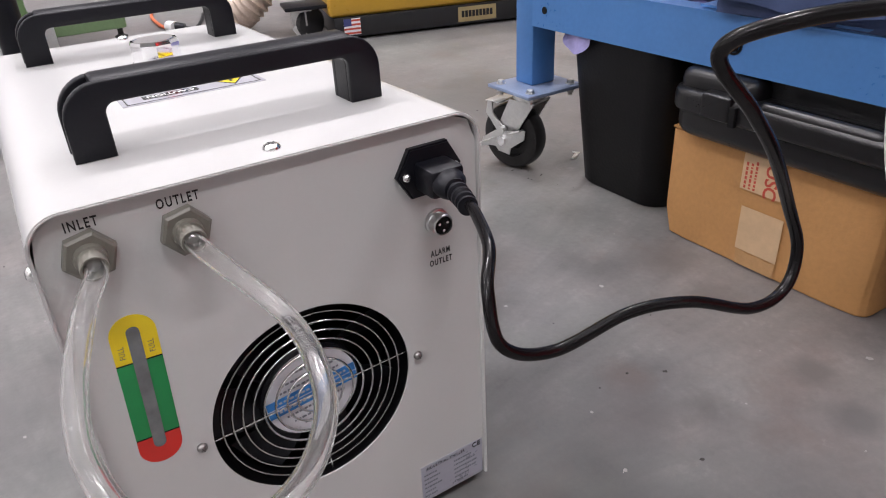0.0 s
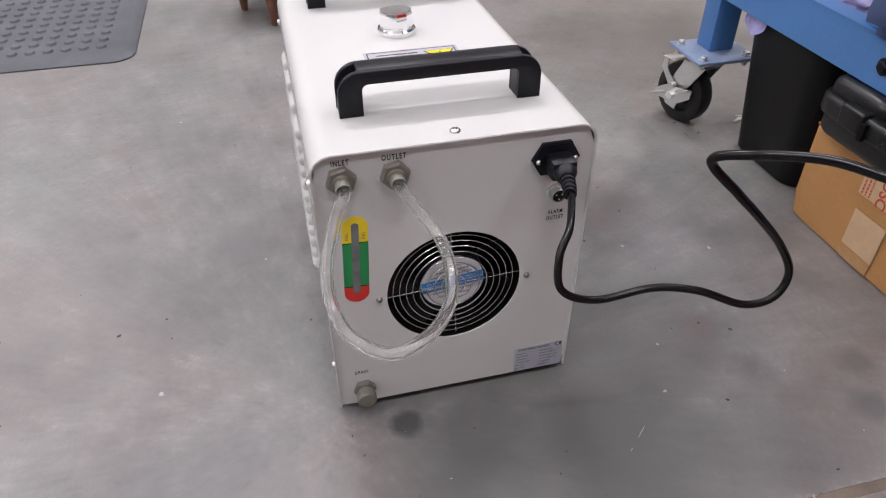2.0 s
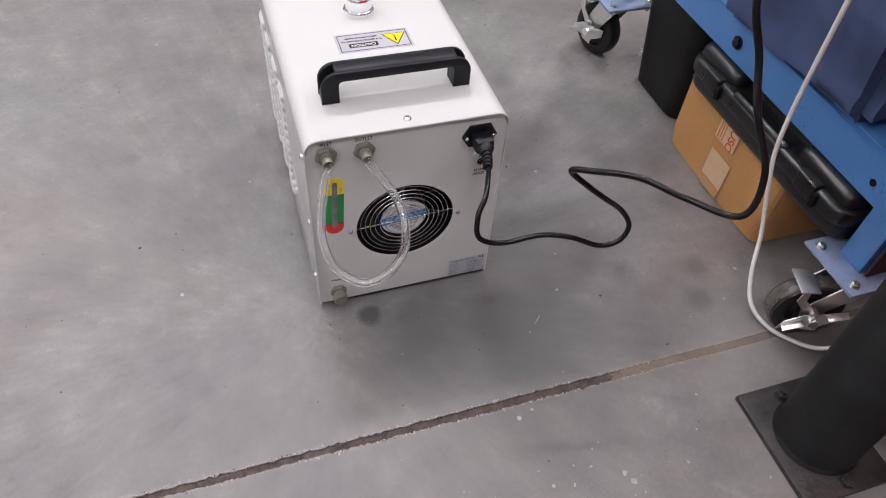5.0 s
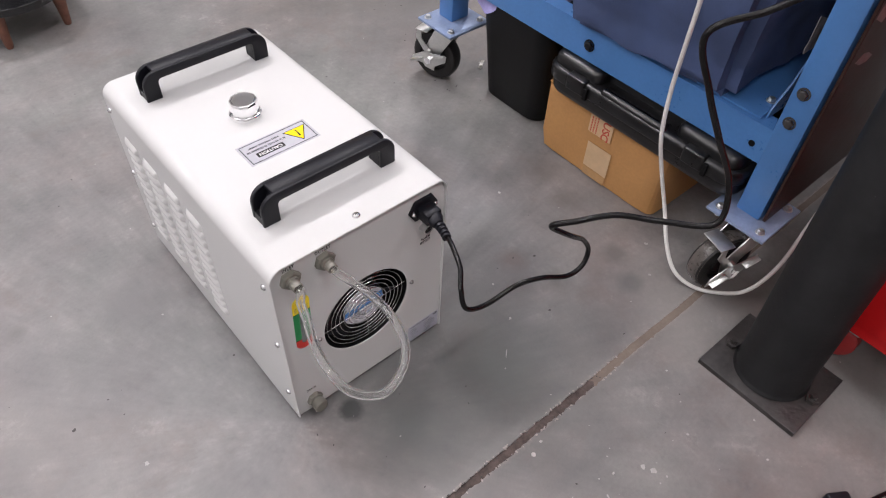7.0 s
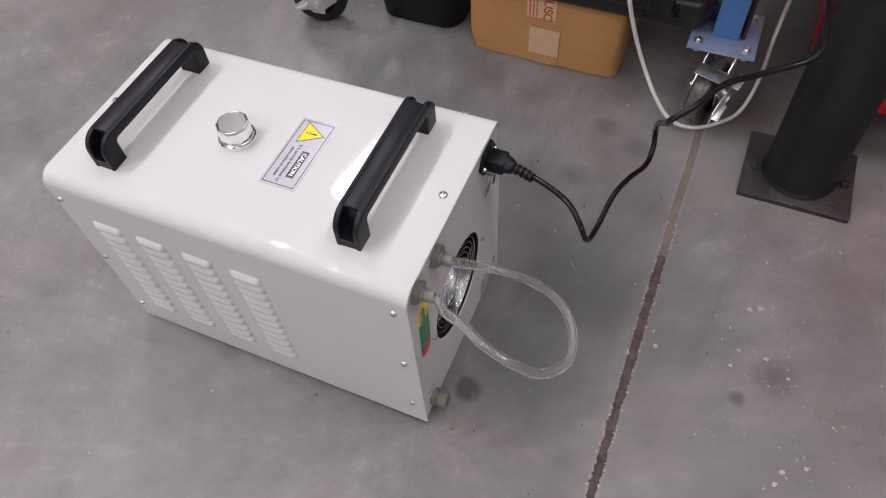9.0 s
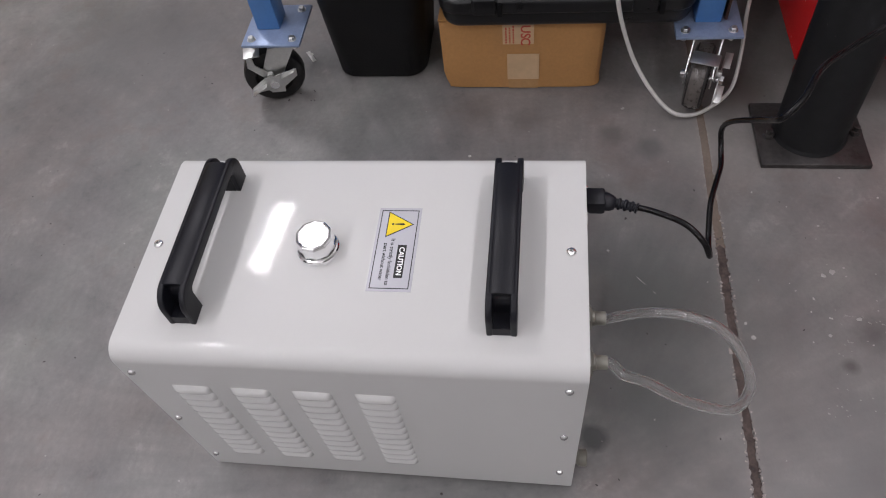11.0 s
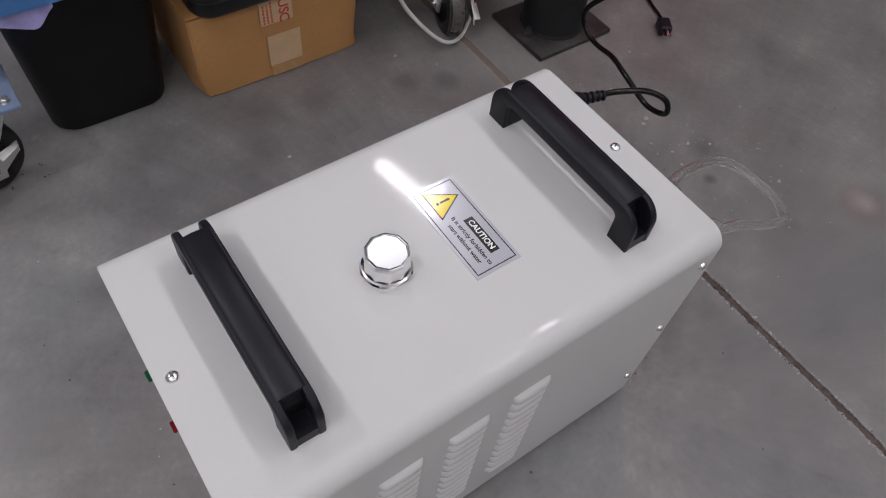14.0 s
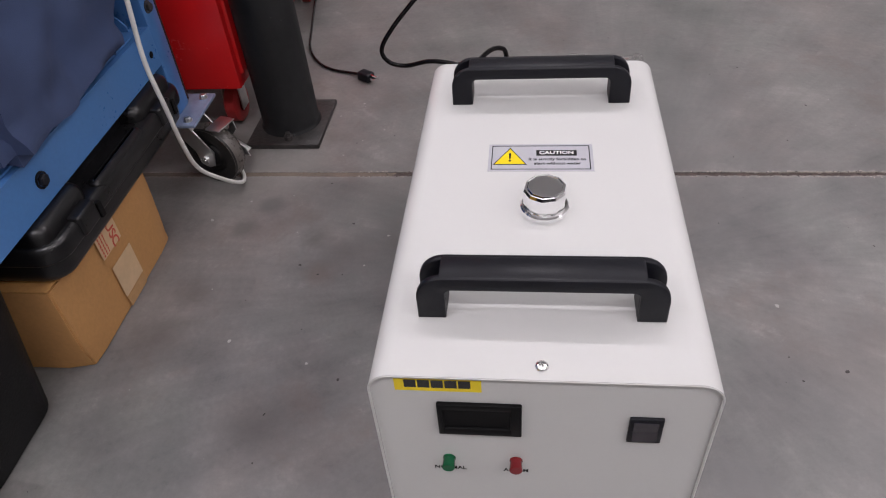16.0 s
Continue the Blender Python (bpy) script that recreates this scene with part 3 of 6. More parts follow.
def carry_handle(parent, y0, y1):
    """A moulded handle: two cheeks and a web, hollow outside the legs."""
    xa, xb, z0, z1 = 0.037, 0.235, CH, CH + 0.0465
    leg, bar, ro, ri = 0.023, 0.0152, 0.022, 0.006

    def outline(inset, drop):
        w = xb - xa
        out = [(inset, 0)]
        r = max(0.004, ro - inset * 0.4)
        h = z1 - z0 - drop
        for k in range(9):
            a = math.pi - math.pi / 2 * k / 8
            out.append((inset + r + r * math.cos(a), h - r + r * math.sin(a)))
        for k in range(9):
            a = math.pi / 2 - math.pi / 2 * k / 8
            out.append((w - inset - r + r * math.cos(a), h - r + r * math.sin(a)))
        out += [(w - inset, 0), (w - leg, 0)]
        hi = z1 - z0 - bar
        for k in range(6):
            a = math.pi / 2 * k / 5
            out.append((w - leg - ri + ri * math.cos(a), hi - ri + ri * math.sin(a)))
        for k in range(6):
            a = math.pi / 2 + math.pi / 2 * k / 5
            out.append((leg + ri + ri * math.cos(a), hi - ri + ri * math.sin(a)))
        out.append((leg, 0))
        return out

    bm = shape()
    m0 = frame_of((xa, y0, z0), (1, 0, 0), (0, 0, 1))
    cheek = 0.0065
    for y in (y0, y1 - cheek):
        m = m0.copy()
        m.translation.y = y + cheek
        prism(bm, outline(0, 0.0022), m, cheek)
    es = [e for e in bm.edges if e.calc_face_angle(0) > 1.2 and abs(e.verts[0].co.y - e.verts[1].co.y) < 1e-5]
    bmesh.ops.bevel(bm, geom=es, offset=0.0016, segments=3, affect="EDGES", profile=0.5)
    m = m0.copy()
    m.translation.y = y1 - cheek + 0.0004
    prism(bm, outline(0.0190, 0.0090), m, (y1 - y0) - 2 * cheek + 0.0008)
    # the legs are solid low down
    for a in (xa + 0.0007, xb - leg + 0.0007):
        box(bm, a, a + leg - 0.0014, y0 + cheek - 0.001, y1 - cheek + 0.001, z0 + 0.0002, z0 + 0.012)
    # the rounded grip closes the trough along the bar
    n = 16
    yc, half = (y0 + y1) / 2, (y1 - y0) / 2 - 0.0007
    rings = []
    for x, sink in ((xa + 0.0195, 0.0012), (xa + 0.0215, 0.0), (xb - 0.0215, 0.0), (xb - 0.0195, 0.0012)):
        rings.append([bm.verts.new((x, yc - half * math.cos(math.pi * k / n), z1 - 0.0060 + (0.0062 - sink) * math.sin(math.pi * k / n) ** 0.8)) for k in range(n + 1)])
    for a, b in zip(rings, rings[1:]):
        for k in range(n):
            bm.faces.new((a[k], b[k], b[k + 1], a[k + 1]))
    bm.faces.new(rings[0])
    bm.faces.new(rings[-1][::-1])
    bmesh.ops.recalc_face_normals(bm, faces=bm.faces)
    return part("carry_handle", bm, BLACK_PLASTIC, parent, "black moulded plastic carrying handle", smooth=35)


def chiller():
    top = thing("industrial_chiller", "white powder-coated steel water chiller standing on the concrete floor", "chiller", 0.135, 0.239)
    # cover
    bm = shape()
    outer = arch_outline(CW, CH, 0.02, 10)
    inner = []
    for x, z in outer:
        cx = min(max(x, 0.02), CW - 0.02)
        cz = min(z, CH - 0.02)
        d = Vector((x - cx, z - cz))
        d = d.normalized() * (d.length - 0.0022)
        inner.append((cx + d.x, cz + d.y))
    rows = [[bm.verts.new((x, y, z)) for x, z in pts] for pts, y in ((inner, 0.0), (outer, 0.0), (outer, CL), (inner, CL))]
    rows.append(rows[0])
    for a, b in zip(rows, rows[1:]):
        for k in range(len(a) - 1):
            bm.faces.new((a[k], a[k + 1], b[k + 1], b[k]))
    for k in (0, -1):
        bm.faces.new([r[k] for r in rows[:4]])
    bmesh.ops.recalc_face_normals(bm, faces=bm.faces)
    rim = [e for e in bm.edges if e.is_manifold and e.calc_face_angle(0) > 1.3 and abs(e.verts[0].co.y - e.verts[1].co.y) < 1e-6]
    bmesh.ops.bevel(bm, geom=rim, offset=0.0007, segments=2, affect="EDGES")
    cover = part("cover", bm, WHITE_PAINT, top, "glossy white folded steel cover", smooth=35)
    # ends and base
    bm = shape()
    panel(bm, REAR_Y, 0.0015, (0.133, 0.162, 0.0715))
    rear = part("rear_panel", bm, PANEL_PAINT, top, "off-white rear panel with printed words", smooth=35)
    bm = shape()
    panel(bm, FRONT_Y, 0.0015)
    front = part("front_panel", bm, PANEL_PAINT, top, "off-white front panel", smooth=35)
    bm = shape()
    box(bm, 0.006, CW - 0.006, 0.008, CL - 0.008, 0.010, 0.016)
    part("base_tray", bm, PANEL_PAINT, top)
    for fx in (0.03, CW - 0.03):
        for fy in (0.045, CL - 0.045):
            bm = shape()
            lathe(bm, [(0, 0), (0.010, 0), (0.012, 0.010), (0, 0.010)], pose(fx, fy, 0), 16)
            part("rubber_foot", bm, BLACK_RUBBER, top)
    carry_handle(top, 0.067, 0.0965)
    carry_handle(top, 0.3895, 0.4188)
    # louvres pressed out of the side
    bm = shape()
    n, w, h, d = 16, 0.0425, 0.0125, 0.0056
    bulge = (0.72, 0.95, 1.0, 0.93, 0.78, 0.52, 0.0)
    rows = []
    for j in range(7):
        v = j / 6
        row = []
        for k in range(n + 1):
            u = -1 + 2 * k / n
            lift = d * math.sqrt(max(0.0, 1 - u ** 6)) * bulge[j]
            row.append(bm.verts.new((-lift, u * w / 2, -h / 2 + v * h)))
        rows.append(row)
    low = [bm.verts.new((0.0002, -w / 2 + w * k / n, -h / 2 + 0.0008)) for k in range(n + 1)]
    for a, b in zip([low] + rows, rows):
        for k in range(n):
            bm.faces.new((a[k], a[k + 1], b[k + 1], b[k]))
    for f in bm.faces:
        f.smooth = True
    me = bpy.data.meshes.new("louvre")
    bmesh.ops.recalc_face_normals(bm, faces=bm.faces)
    bm.to_mesh(me)
    bm.free()
    me.set_sharp_from_angle(angle=radians(62))
    me.materials.append(WHITE_PAINT)
    for yc in (0.413, 0.347, 0.279, 0.2115):
        for k in range(12):
            ob = new("louvre", me)
            ob.matrix_basis = pose(0.0, yc, 0.2635 - 0.0171 * k)
            put_under(ob, cover)
            ob.matrix_parent_inverse = cover_inverse(cover)
    # screws
    for y in (0.0165, CL - 0.013):
        screw(top, (0.135, y, CH), (0, 0, 1), 0.0055)
    for x, out in ((0.0, (-1, 0, 0)), (CW, (1, 0, 0))):
        for y, zs in ((0.017, (0.303, 0.184, 0.066)), (CL - 0.012, (0.299, 0.175, 0.051))):
            for z in zs:
                screw(top, (x, y, z), out, 0.0045)
    for x in (0.0535, 0.212):
        screw(rear, (x, REAR_Y, 0.1625), (0, -1, 0), 0.0034, metal=DULL_STEEL)
    # fan
    fan(top)
    # filler cap
    bm = shape()
    lathe(bm, [(0, 0), (0.0222, 0), (0.0228, 0.001), (0.0228, 0.0055), (0.0216, 0.007), (0.0200, 0.0075), (0.0200, 0.009)], pose(0.132, 0.280, CH), 40)
    cap = part("filler_cap", bm, CHROME, top, "shiny chromed faceted filler cap", smooth=30)
    bm = shape()
    lathe(bm, [(0.0195, 0.0085), (0.0203, 0.0095), (0.0203, 0.0235), (0.0192, 0.0262), (0.0180, 0.0265), (0.0172, 0.0262), (0.0168, 0.0252), (0, 0.0252)], pose(0.132, 0.280, CH, 0, 0, 10), 10)
    part("cap_top", bm, CHROME, cap)
    bm = shape()
    lathe(bm, [(0.0165, 0), (0.0163, 0.0005), (0, 0.0005)], pose(0.132, 0.280, CH + 0.0259, 1.3, -2.2) @ pose(0, 0, 0, 0, 0, 10), 10)
    part("cap_disc", bm, CHROME, cap, "mirror-bright disc")
    caution_label(top)
    rear_fittings(rear)
    front_fittings(front)
    settle(top)
    return top


def settle(top):
    """The case stands a little low at its front feet and slightly askew."""
    seen = set()
    for ob in top.children_recursive:
        if ob.name.startswith("louvre"):
            y = ob.matrix_basis.translation.y
            ob.matrix_basis = pose(SKEW * y, y, ob.matrix_basis.translation.z - DROP * y)
        elif ob.data.name not in seen:
            seen.add(ob.data.name)
            for v in ob.data.vertices:
                x, y, z = v.co
                v.co = (x + SKEW * y, y, max(min(z, 0.0), z - DROP * max(0.0, y)))


def cover_inverse(ob):
    m = ob.parent.matrix_basis @ ob.matrix_parent_inverse @ ob.matrix_basis
    return m.inverted()


def fan(parent):
    cx, cz = 0.133, 0.162
    m = frame_of((cx, REAR_Y, cz), (1, 0, 0), (0, 0, 1))
    inward = m @ pose(0, 0, 0, 180)
    bm = shape()
    lathe(bm, [(0.0735, 0.0018), (0.0735, 0.045), (0, 0.045)], inward, 48)
    housing = part("fan_housing", bm, DARK, parent, "black fan housing")
    for k in range(7):
        bm = shape()
        a0 = 2 * math.pi * k / 7
        rows = []
        for j in range(6):
            r = 0.033 + (0.069 - 0.033) * j / 5
            sw = a0 + 0.25 * j / 5
            rows.append([bm.verts.new(inward @ Vector((r * math.cos(sw + 0.5 * u), r * math.sin(sw + 0.5 * u), 0.018 + 0.018 * u))) for u in (0, 0.33, 0.66, 1)])
        for a, b in zip(rows, rows[1:]):
            for i in range(3):
                bm.faces.new((a[i], a[i + 1], b[i + 1], b[i]))
        r = bmesh.ops.extrude_face_region(bm, geom=bm.faces[:])
        bmesh.ops.translate(bm, verts=[v for v in r["geom"] if isinstance(v, bmesh.types.BMVert)], vec=(0, 0.0015, 0))
        bmesh.ops.recalc_face_normals(bm, faces=bm.faces)
        part("blade", bm, BLACK_PLASTIC, housing, smooth=40)
    bm = shape()
    lathe(bm, [(0, 0.010), (0.0345, 0.010), (0.0362, 0.012), (0.0362, 0.040), (0, 0.040)], inward, 40)
    hub = part("fan_hub", bm, BLACK_PLASTIC, parent, "black fan hub with a silver and blue sticker", smooth=40)
    face = frame_of((cx, REAR_Y + 0.0099, cz), (1, 0, 0), (0, 0, 1)) @ pose(0, 0, 0, 0, 0, 186)
    bm = shape()
    lathe(bm, [(0, 0.0), (0.0340, 0.0), (0.0340, 0.0003), (0, 0.0003)], face, 40)
    part("sticker", bm, STICKER, hub)
    bm = shape()
    flat(bm, face @ pose(0, 0, 0.0004), -0.0332, 0.0332, -0.0070, -0.0006)
    flat(bm, face @ pose(0, 0, 0.0004), -0.0332, 0.0332, 0.0006, 0.0070)
    part("blue_band", bm, BLUE_PRINT, hub)
    bm = shape()
    rng = random.Random(7)
    for v, half in ((0.0225, 0.012), (0.0170, 0.018), (0.0108, 0.022), (-0.0105, 0.022), (-0.016, 0.019), (-0.022, 0.012)):
        u = -half
        while u < half:
            w = rng.uniform(0.0015, 0.0032)
            flat(bm, face @ pose(0, 0, 0.0004), u, min(u + w, half), v - 0.0008, v + 0.0008)
            u += w + 0.001
    part("print_bars", bm, GREY_INK, hub)
    bm = shape()
    for v in (0.0036, -0.0036):
        u = -0.026
        while u < 0.026:
            w = rng.uniform(0.0018, 0.0035)
            flat(bm, face @ pose(0, 0, 0.0008), u, min(u + w, 0.027), v - 0.0008, v + 0.0008)
            u += w + 0.0011
    part("pale_bars", bm, DATA_LABEL, hub)
    # guard of rings and spokes
    bm = shape()
    for a in (3, 93):
        d = Vector((math.cos(radians(a)), math.sin(radians(a)), 0)) * 0.0725
        rod(bm, m @ (d + Vector((0, 0, -0.0058))), m @ (-d + Vector((0, 0, -0.0058))), 0.0009, seg=6)
    guard = part("fan_guard", bm, WIRE, parent, "bright wire fan guard of rings", smooth=60)
    for r in (0.0130, 0.0205, 0.0285, 0.0365, 0.0440, 0.0510, 0.0580, 0.0650):
        bm = shape()
        way = [m @ Vector((r * math.cos(2 * math.pi * k / 48), r * math.sin(2 * math.pi * k / 48), -0.0045)) for k in range(49)]
        sweep(bm, way, 0.00085, 6, caps=False)
        part("guard_ring", bm, WIRE, guard, smooth=60)


def caution_label(parent):
    bm = shape()
    flat(bm, on_top(0.1356, 0.1983) @ Matrix.Diagonal((1.056, 1.034, 1, 1)), -0.0505, 0.0505, -0.0225, 0.0225, 0.0004)
    lab = part("caution_label", bm, PALE_LABEL, parent, "pale printed caution label with a yellow triangle")
    m = on_top(0.1356, 0.1983, 0.0004) @ Matrix.Diagonal((1.056, 1.034, 1, 1))
    bm = shape()
    for u0, u1, v0, v1 in ((-0.0475, 0.0475, 0.0189, 0.0198), (-0.0475, 0.0475, -0.0198, -0.0189), (-0.0475, -0.0466, -0.0189, 0.0189), (0.0466, 0.0475, -0.0189, 0.0189)):
        flat(bm, m, u0, u1, v0, v1, 0.0002)
    part("border", bm, BLACK_INK, lab)
    mt = m @ pose(-0.0295, -0.0005, 0)

    def tri(r):
        return [(r * math.cos(radians(a)), r * math.sin(radians(a)) - 0.0022) for a in (210, 330, 90)]

    bm = shape()
    prism(bm, tri(0.0190), mt, 0.0002)
    part("triangle_edge", bm, BLACK_INK, lab)
    bm = shape()
    prism(bm, tri(0.0168), mt @ pose(0, 0, 0.0002), 0.0002)
    part("triangle", bm, YELLOW, lab)
    bm = shape()
    prism(bm, [(-0.0006, -0.003), (0.0006, -0.003), (0.0012, 0.006), (0.0, 0.0072), (-0.0012, 0.006)], mt @ pose(0, 0, 0.0004), 0.0002)
    lathe(bm, [(0.0013, 0.0), (0.0013, 0.0002), (0, 0.0002)], mt @ pose(0, -0.0056, 0.0004), 12)
    part("exclamation_mark", bm, BLACK_INK, lab)
    bm = shape()
    flat(bm, m, -0.0040, 0.0350, 0.0028, 0.0120, 0.0002)
    part("word_box", bm, BLACK_INK, lab)
    lettering("caution_word", "CAUTION", 0.0074, m @ pose(0.0155, 0.0074, 0.0003), WHITE_INK, lab)
    lettering("caution_text", "It is strictly forbidden to", 0.0056, m @ pose(0.0160, -0.0032, 0.0001), BLACK_INK, lab)
    lettering("caution_text", "start without water", 0.0056, m @ pose(0.0160, -0.0102, 0.0001), BLACK_INK, lab)


def barb(parent, x, z):
    q = frame_of((x, REAR_Y, z), (1, 0, 0), (0, 0, 1))
    bm = shape()
    lathe(bm, [(0, 0), (0.0138, 0), (0.0142, 0.001), (0.0142, 0.0062), (0.0126, 0.0075), (0, 0.0075)], q @ pose(0, 0, 0, 0, 0, 12), 6)
    lathe(bm, [(0.0085, 0.0070), (0.0080, 0.0105), (0.0070, 0.011), (0.0070, 0.0200), (0.0067, 0.0212), (0.0057, 0.0212), (0.0057, 0.010), (0, 0.010)], q, 20)
    return part("hose_barb", bm, NYLON, parent, "beige nylon hose barb with a hexagonal nut", smooth=40)


def rear_fittings(rear):
    barb(rear, 0.027, 0.312)
    barb(rear, 0.0755, 0.311)
    for words, x, z, size in (("INLET", 0.0275, 0.328, 0.0078), ("OUTLET", 0.0755, 0.3276, 0.0078), ("ALARM", 0.2365, 0.2408, 0.0064),
                              ("OUTLET", 0.2365, 0.2336, 0.0064), ("DRAIN", 0.0275, 0.0605, 0.0064)):
        lettering("printed_word", words, size, on_rear(x, z, 0.0002), BLACK_INK, rear, stretch=0.66, gap=1.26, weight=0.02)
    # level window and its sticker
    z0, z1, w = 0.165, 0.270, 0.0250
    r = w / 2
    slant = on_rear(0.0334, 0.2175) @ pose(0, 0, 0, 0, 0, -2.6) @ pose(0, -0.2175, 0)

    def stadium(za, zb, rr, lo, hi):
        out = []
        for k in range(17):
            a = -math.pi + math.pi * k / 16
            out.append((rr * math.cos(a), max(lo, min(hi, za + rr + rr * math.sin(a)))))
        for k in range(17):
            a = math.pi * k / 16
            out.append((rr * math.cos(a), max(lo, min(hi, zb - rr + rr * math.sin(a)))))
        keep = []
        for p in out:
            if not keep or (abs(p[0] - keep[-1][0]) + abs(p[1] - keep[-1][1])) > 1e-6:
                keep.append(p)
        if abs(keep[0][0] - keep[-1][0]) + abs(keep[0][1] - keep[-1][1]) < 1e-6:
            keep.pop()
        return keep

    for name, lo, hi, mt in (("red_zone", z0, 0.1852, RED), ("green_zone", 0.1859, 0.2392, GREEN), ("yellow_zone", 0.2399, z1, YELLOW)):
        bm = shape()
        prism(bm, [(u, v) for u, v in stadium(z0, z1, r, lo, hi)], slant, 0.0003)
        part(name, bm, mt, rear, "coloured zone of the level sticker")
    for z in (0.1855, 0.2395):
        bm = shape()
        flat(bm, slant @ pose(0, z, 0), -r, r, -0.0004, 0.0004, 0.00045)
        part("zone_line", bm, DARK, rear)
    for dx in (-0.0078, 0.0082):
        lettering("printed_word", "FULL", 0.0046, slant @ pose(dx, 0.2475, 0.0003, 0, 0, 90), SLOT_GREY, rear, stretch=0.78, gap=1.15, weight=0.0)
    bm = shape()
    prism(bm, stadium(0.1765, 0.2625, 0.0036, 0.17, 0.27), slant, 0.0006)
    part("level_window", bm, GREY_SLOT, rear, "grey see-through level window")
    # data label
    bm = shape()
    flat(bm, on_rear(0.2365, 0.032), -0.0300, 0.0300, -0.0190, 0.0190, 0.0004)
    lab = part("data_label", bm, DATA_LABEL, rear, "silver printed data label")
    lettering("label_word", "INDUSTRIAL CHILLER", 0.0046, on_rear(0.2298, 0.0470, 0.0005), BLACK_INK, lab, stretch=0.68, gap=1.3, weight=0.0)
    lettering("label_word", "CE", 0.0072, on_rear(0.2605, 0.0473, 0.0005), BLACK_INK, lab, stretch=0.9, gap=1.15)
    bm = shape()
    rng = random.Random(3)
    for k in range(6):
        z = 0.0405 - 0.0046 * k
        for a, span in ((0.2090, rng.uniform(0.009, 0.017)), (0.2380, rng.uniform(0.011, 0.021))):
            u = a
            while u < a + span:
                w = rng.uniform(0.001, 0.0022)
                flat(bm, on_rear(u, z, 0.0004), 0, w, -0.0008, 0.0008, 0.0001)
                u += w + 0.0006
    part("print_bars", bm, GREY_INK, lab)
    # mains inlet
    bm = shape()
    hexa = [(0.0242, 0.0), (0.0142, 0.0175), (-0.0142, 0.0175), (-0.0242, 0.0), (-0.0142, -0.0165), (0.0142, -0.0165)]
    prism(bm, hexa, on_rear(0.2298, 0.3045), 0.0045)
    es = [e for e in bm.edges if all(v.co.y < REAR_Y - 0.004 for v in e.verts)]
    bmesh.ops.bevel(bm, geom=es, offset=0.0012, segments=2, affect="EDGES")
    inlet = part("mains_inlet", bm, BLACK_PLASTIC, rear, "black six-sided mains inlet", smooth=35)
    for dx in (-0.0182, 0.0182):
        screw(rear, (0.2298 + dx, REAR_Y - 0.0045, 0.3045), (0, -1, 0), 0.0029)
    # alarm connector
    q = on_rear(0.2345, 0.2655)
    bm = shape()
    lathe(bm, [(0.0092, 0), (0.0092, 0.0022), (0.0078, 0.0026), (0.0078, 0.0095), (0.0073, 0.0100), (0.0067, 0.0100), (0.0067, 0.0035), (0, 0.0035)], q, 28)
    con = part("alarm_connector", bm, BRUSHED, rear, "round chromed three-pin connector", smooth=35)
    bm = shape()
    lathe(bm, [(0.0066, 0.0036), (0.0066, 0.0085), (0, 0.0085)], q, 24)
    part("insert", bm, DARK, con)
    for k in range(3):
        a = radians(30 + 120 * k)
        bm = shape()
        c = q @ Vector((0.0035 * math.cos(a), 0.0035 * math.sin(a), 0.0085))
        rod(bm, c, c + Vector((0, -0.0014, 0)), 0.0010, seg=8)
        part("pin", bm, CHROME, con)
    # drain
    q = on_rear(0.0295, 0.036)
    bm = shape()
    lathe(bm, [(0, 0), (0.0122, 0), (0.0126, 0.001), (0.0126, 0.006), (0.0112, 0.007), (0, 0.007)], q @ pose(0, 0, 0, 0, 0, 8), 6)
    lathe(bm, [(0.0085, 0.0068), (0.0085, 0.010), (0.0104, 0.0105), (0.0108, 0.012), (0.0108, 0.0200), (0.0098, 0.0215), (0, 0.0217)], q, 14)
    part("drain_plug", bm, NYLON, rear, "beige nylon drain plug", smooth=30)


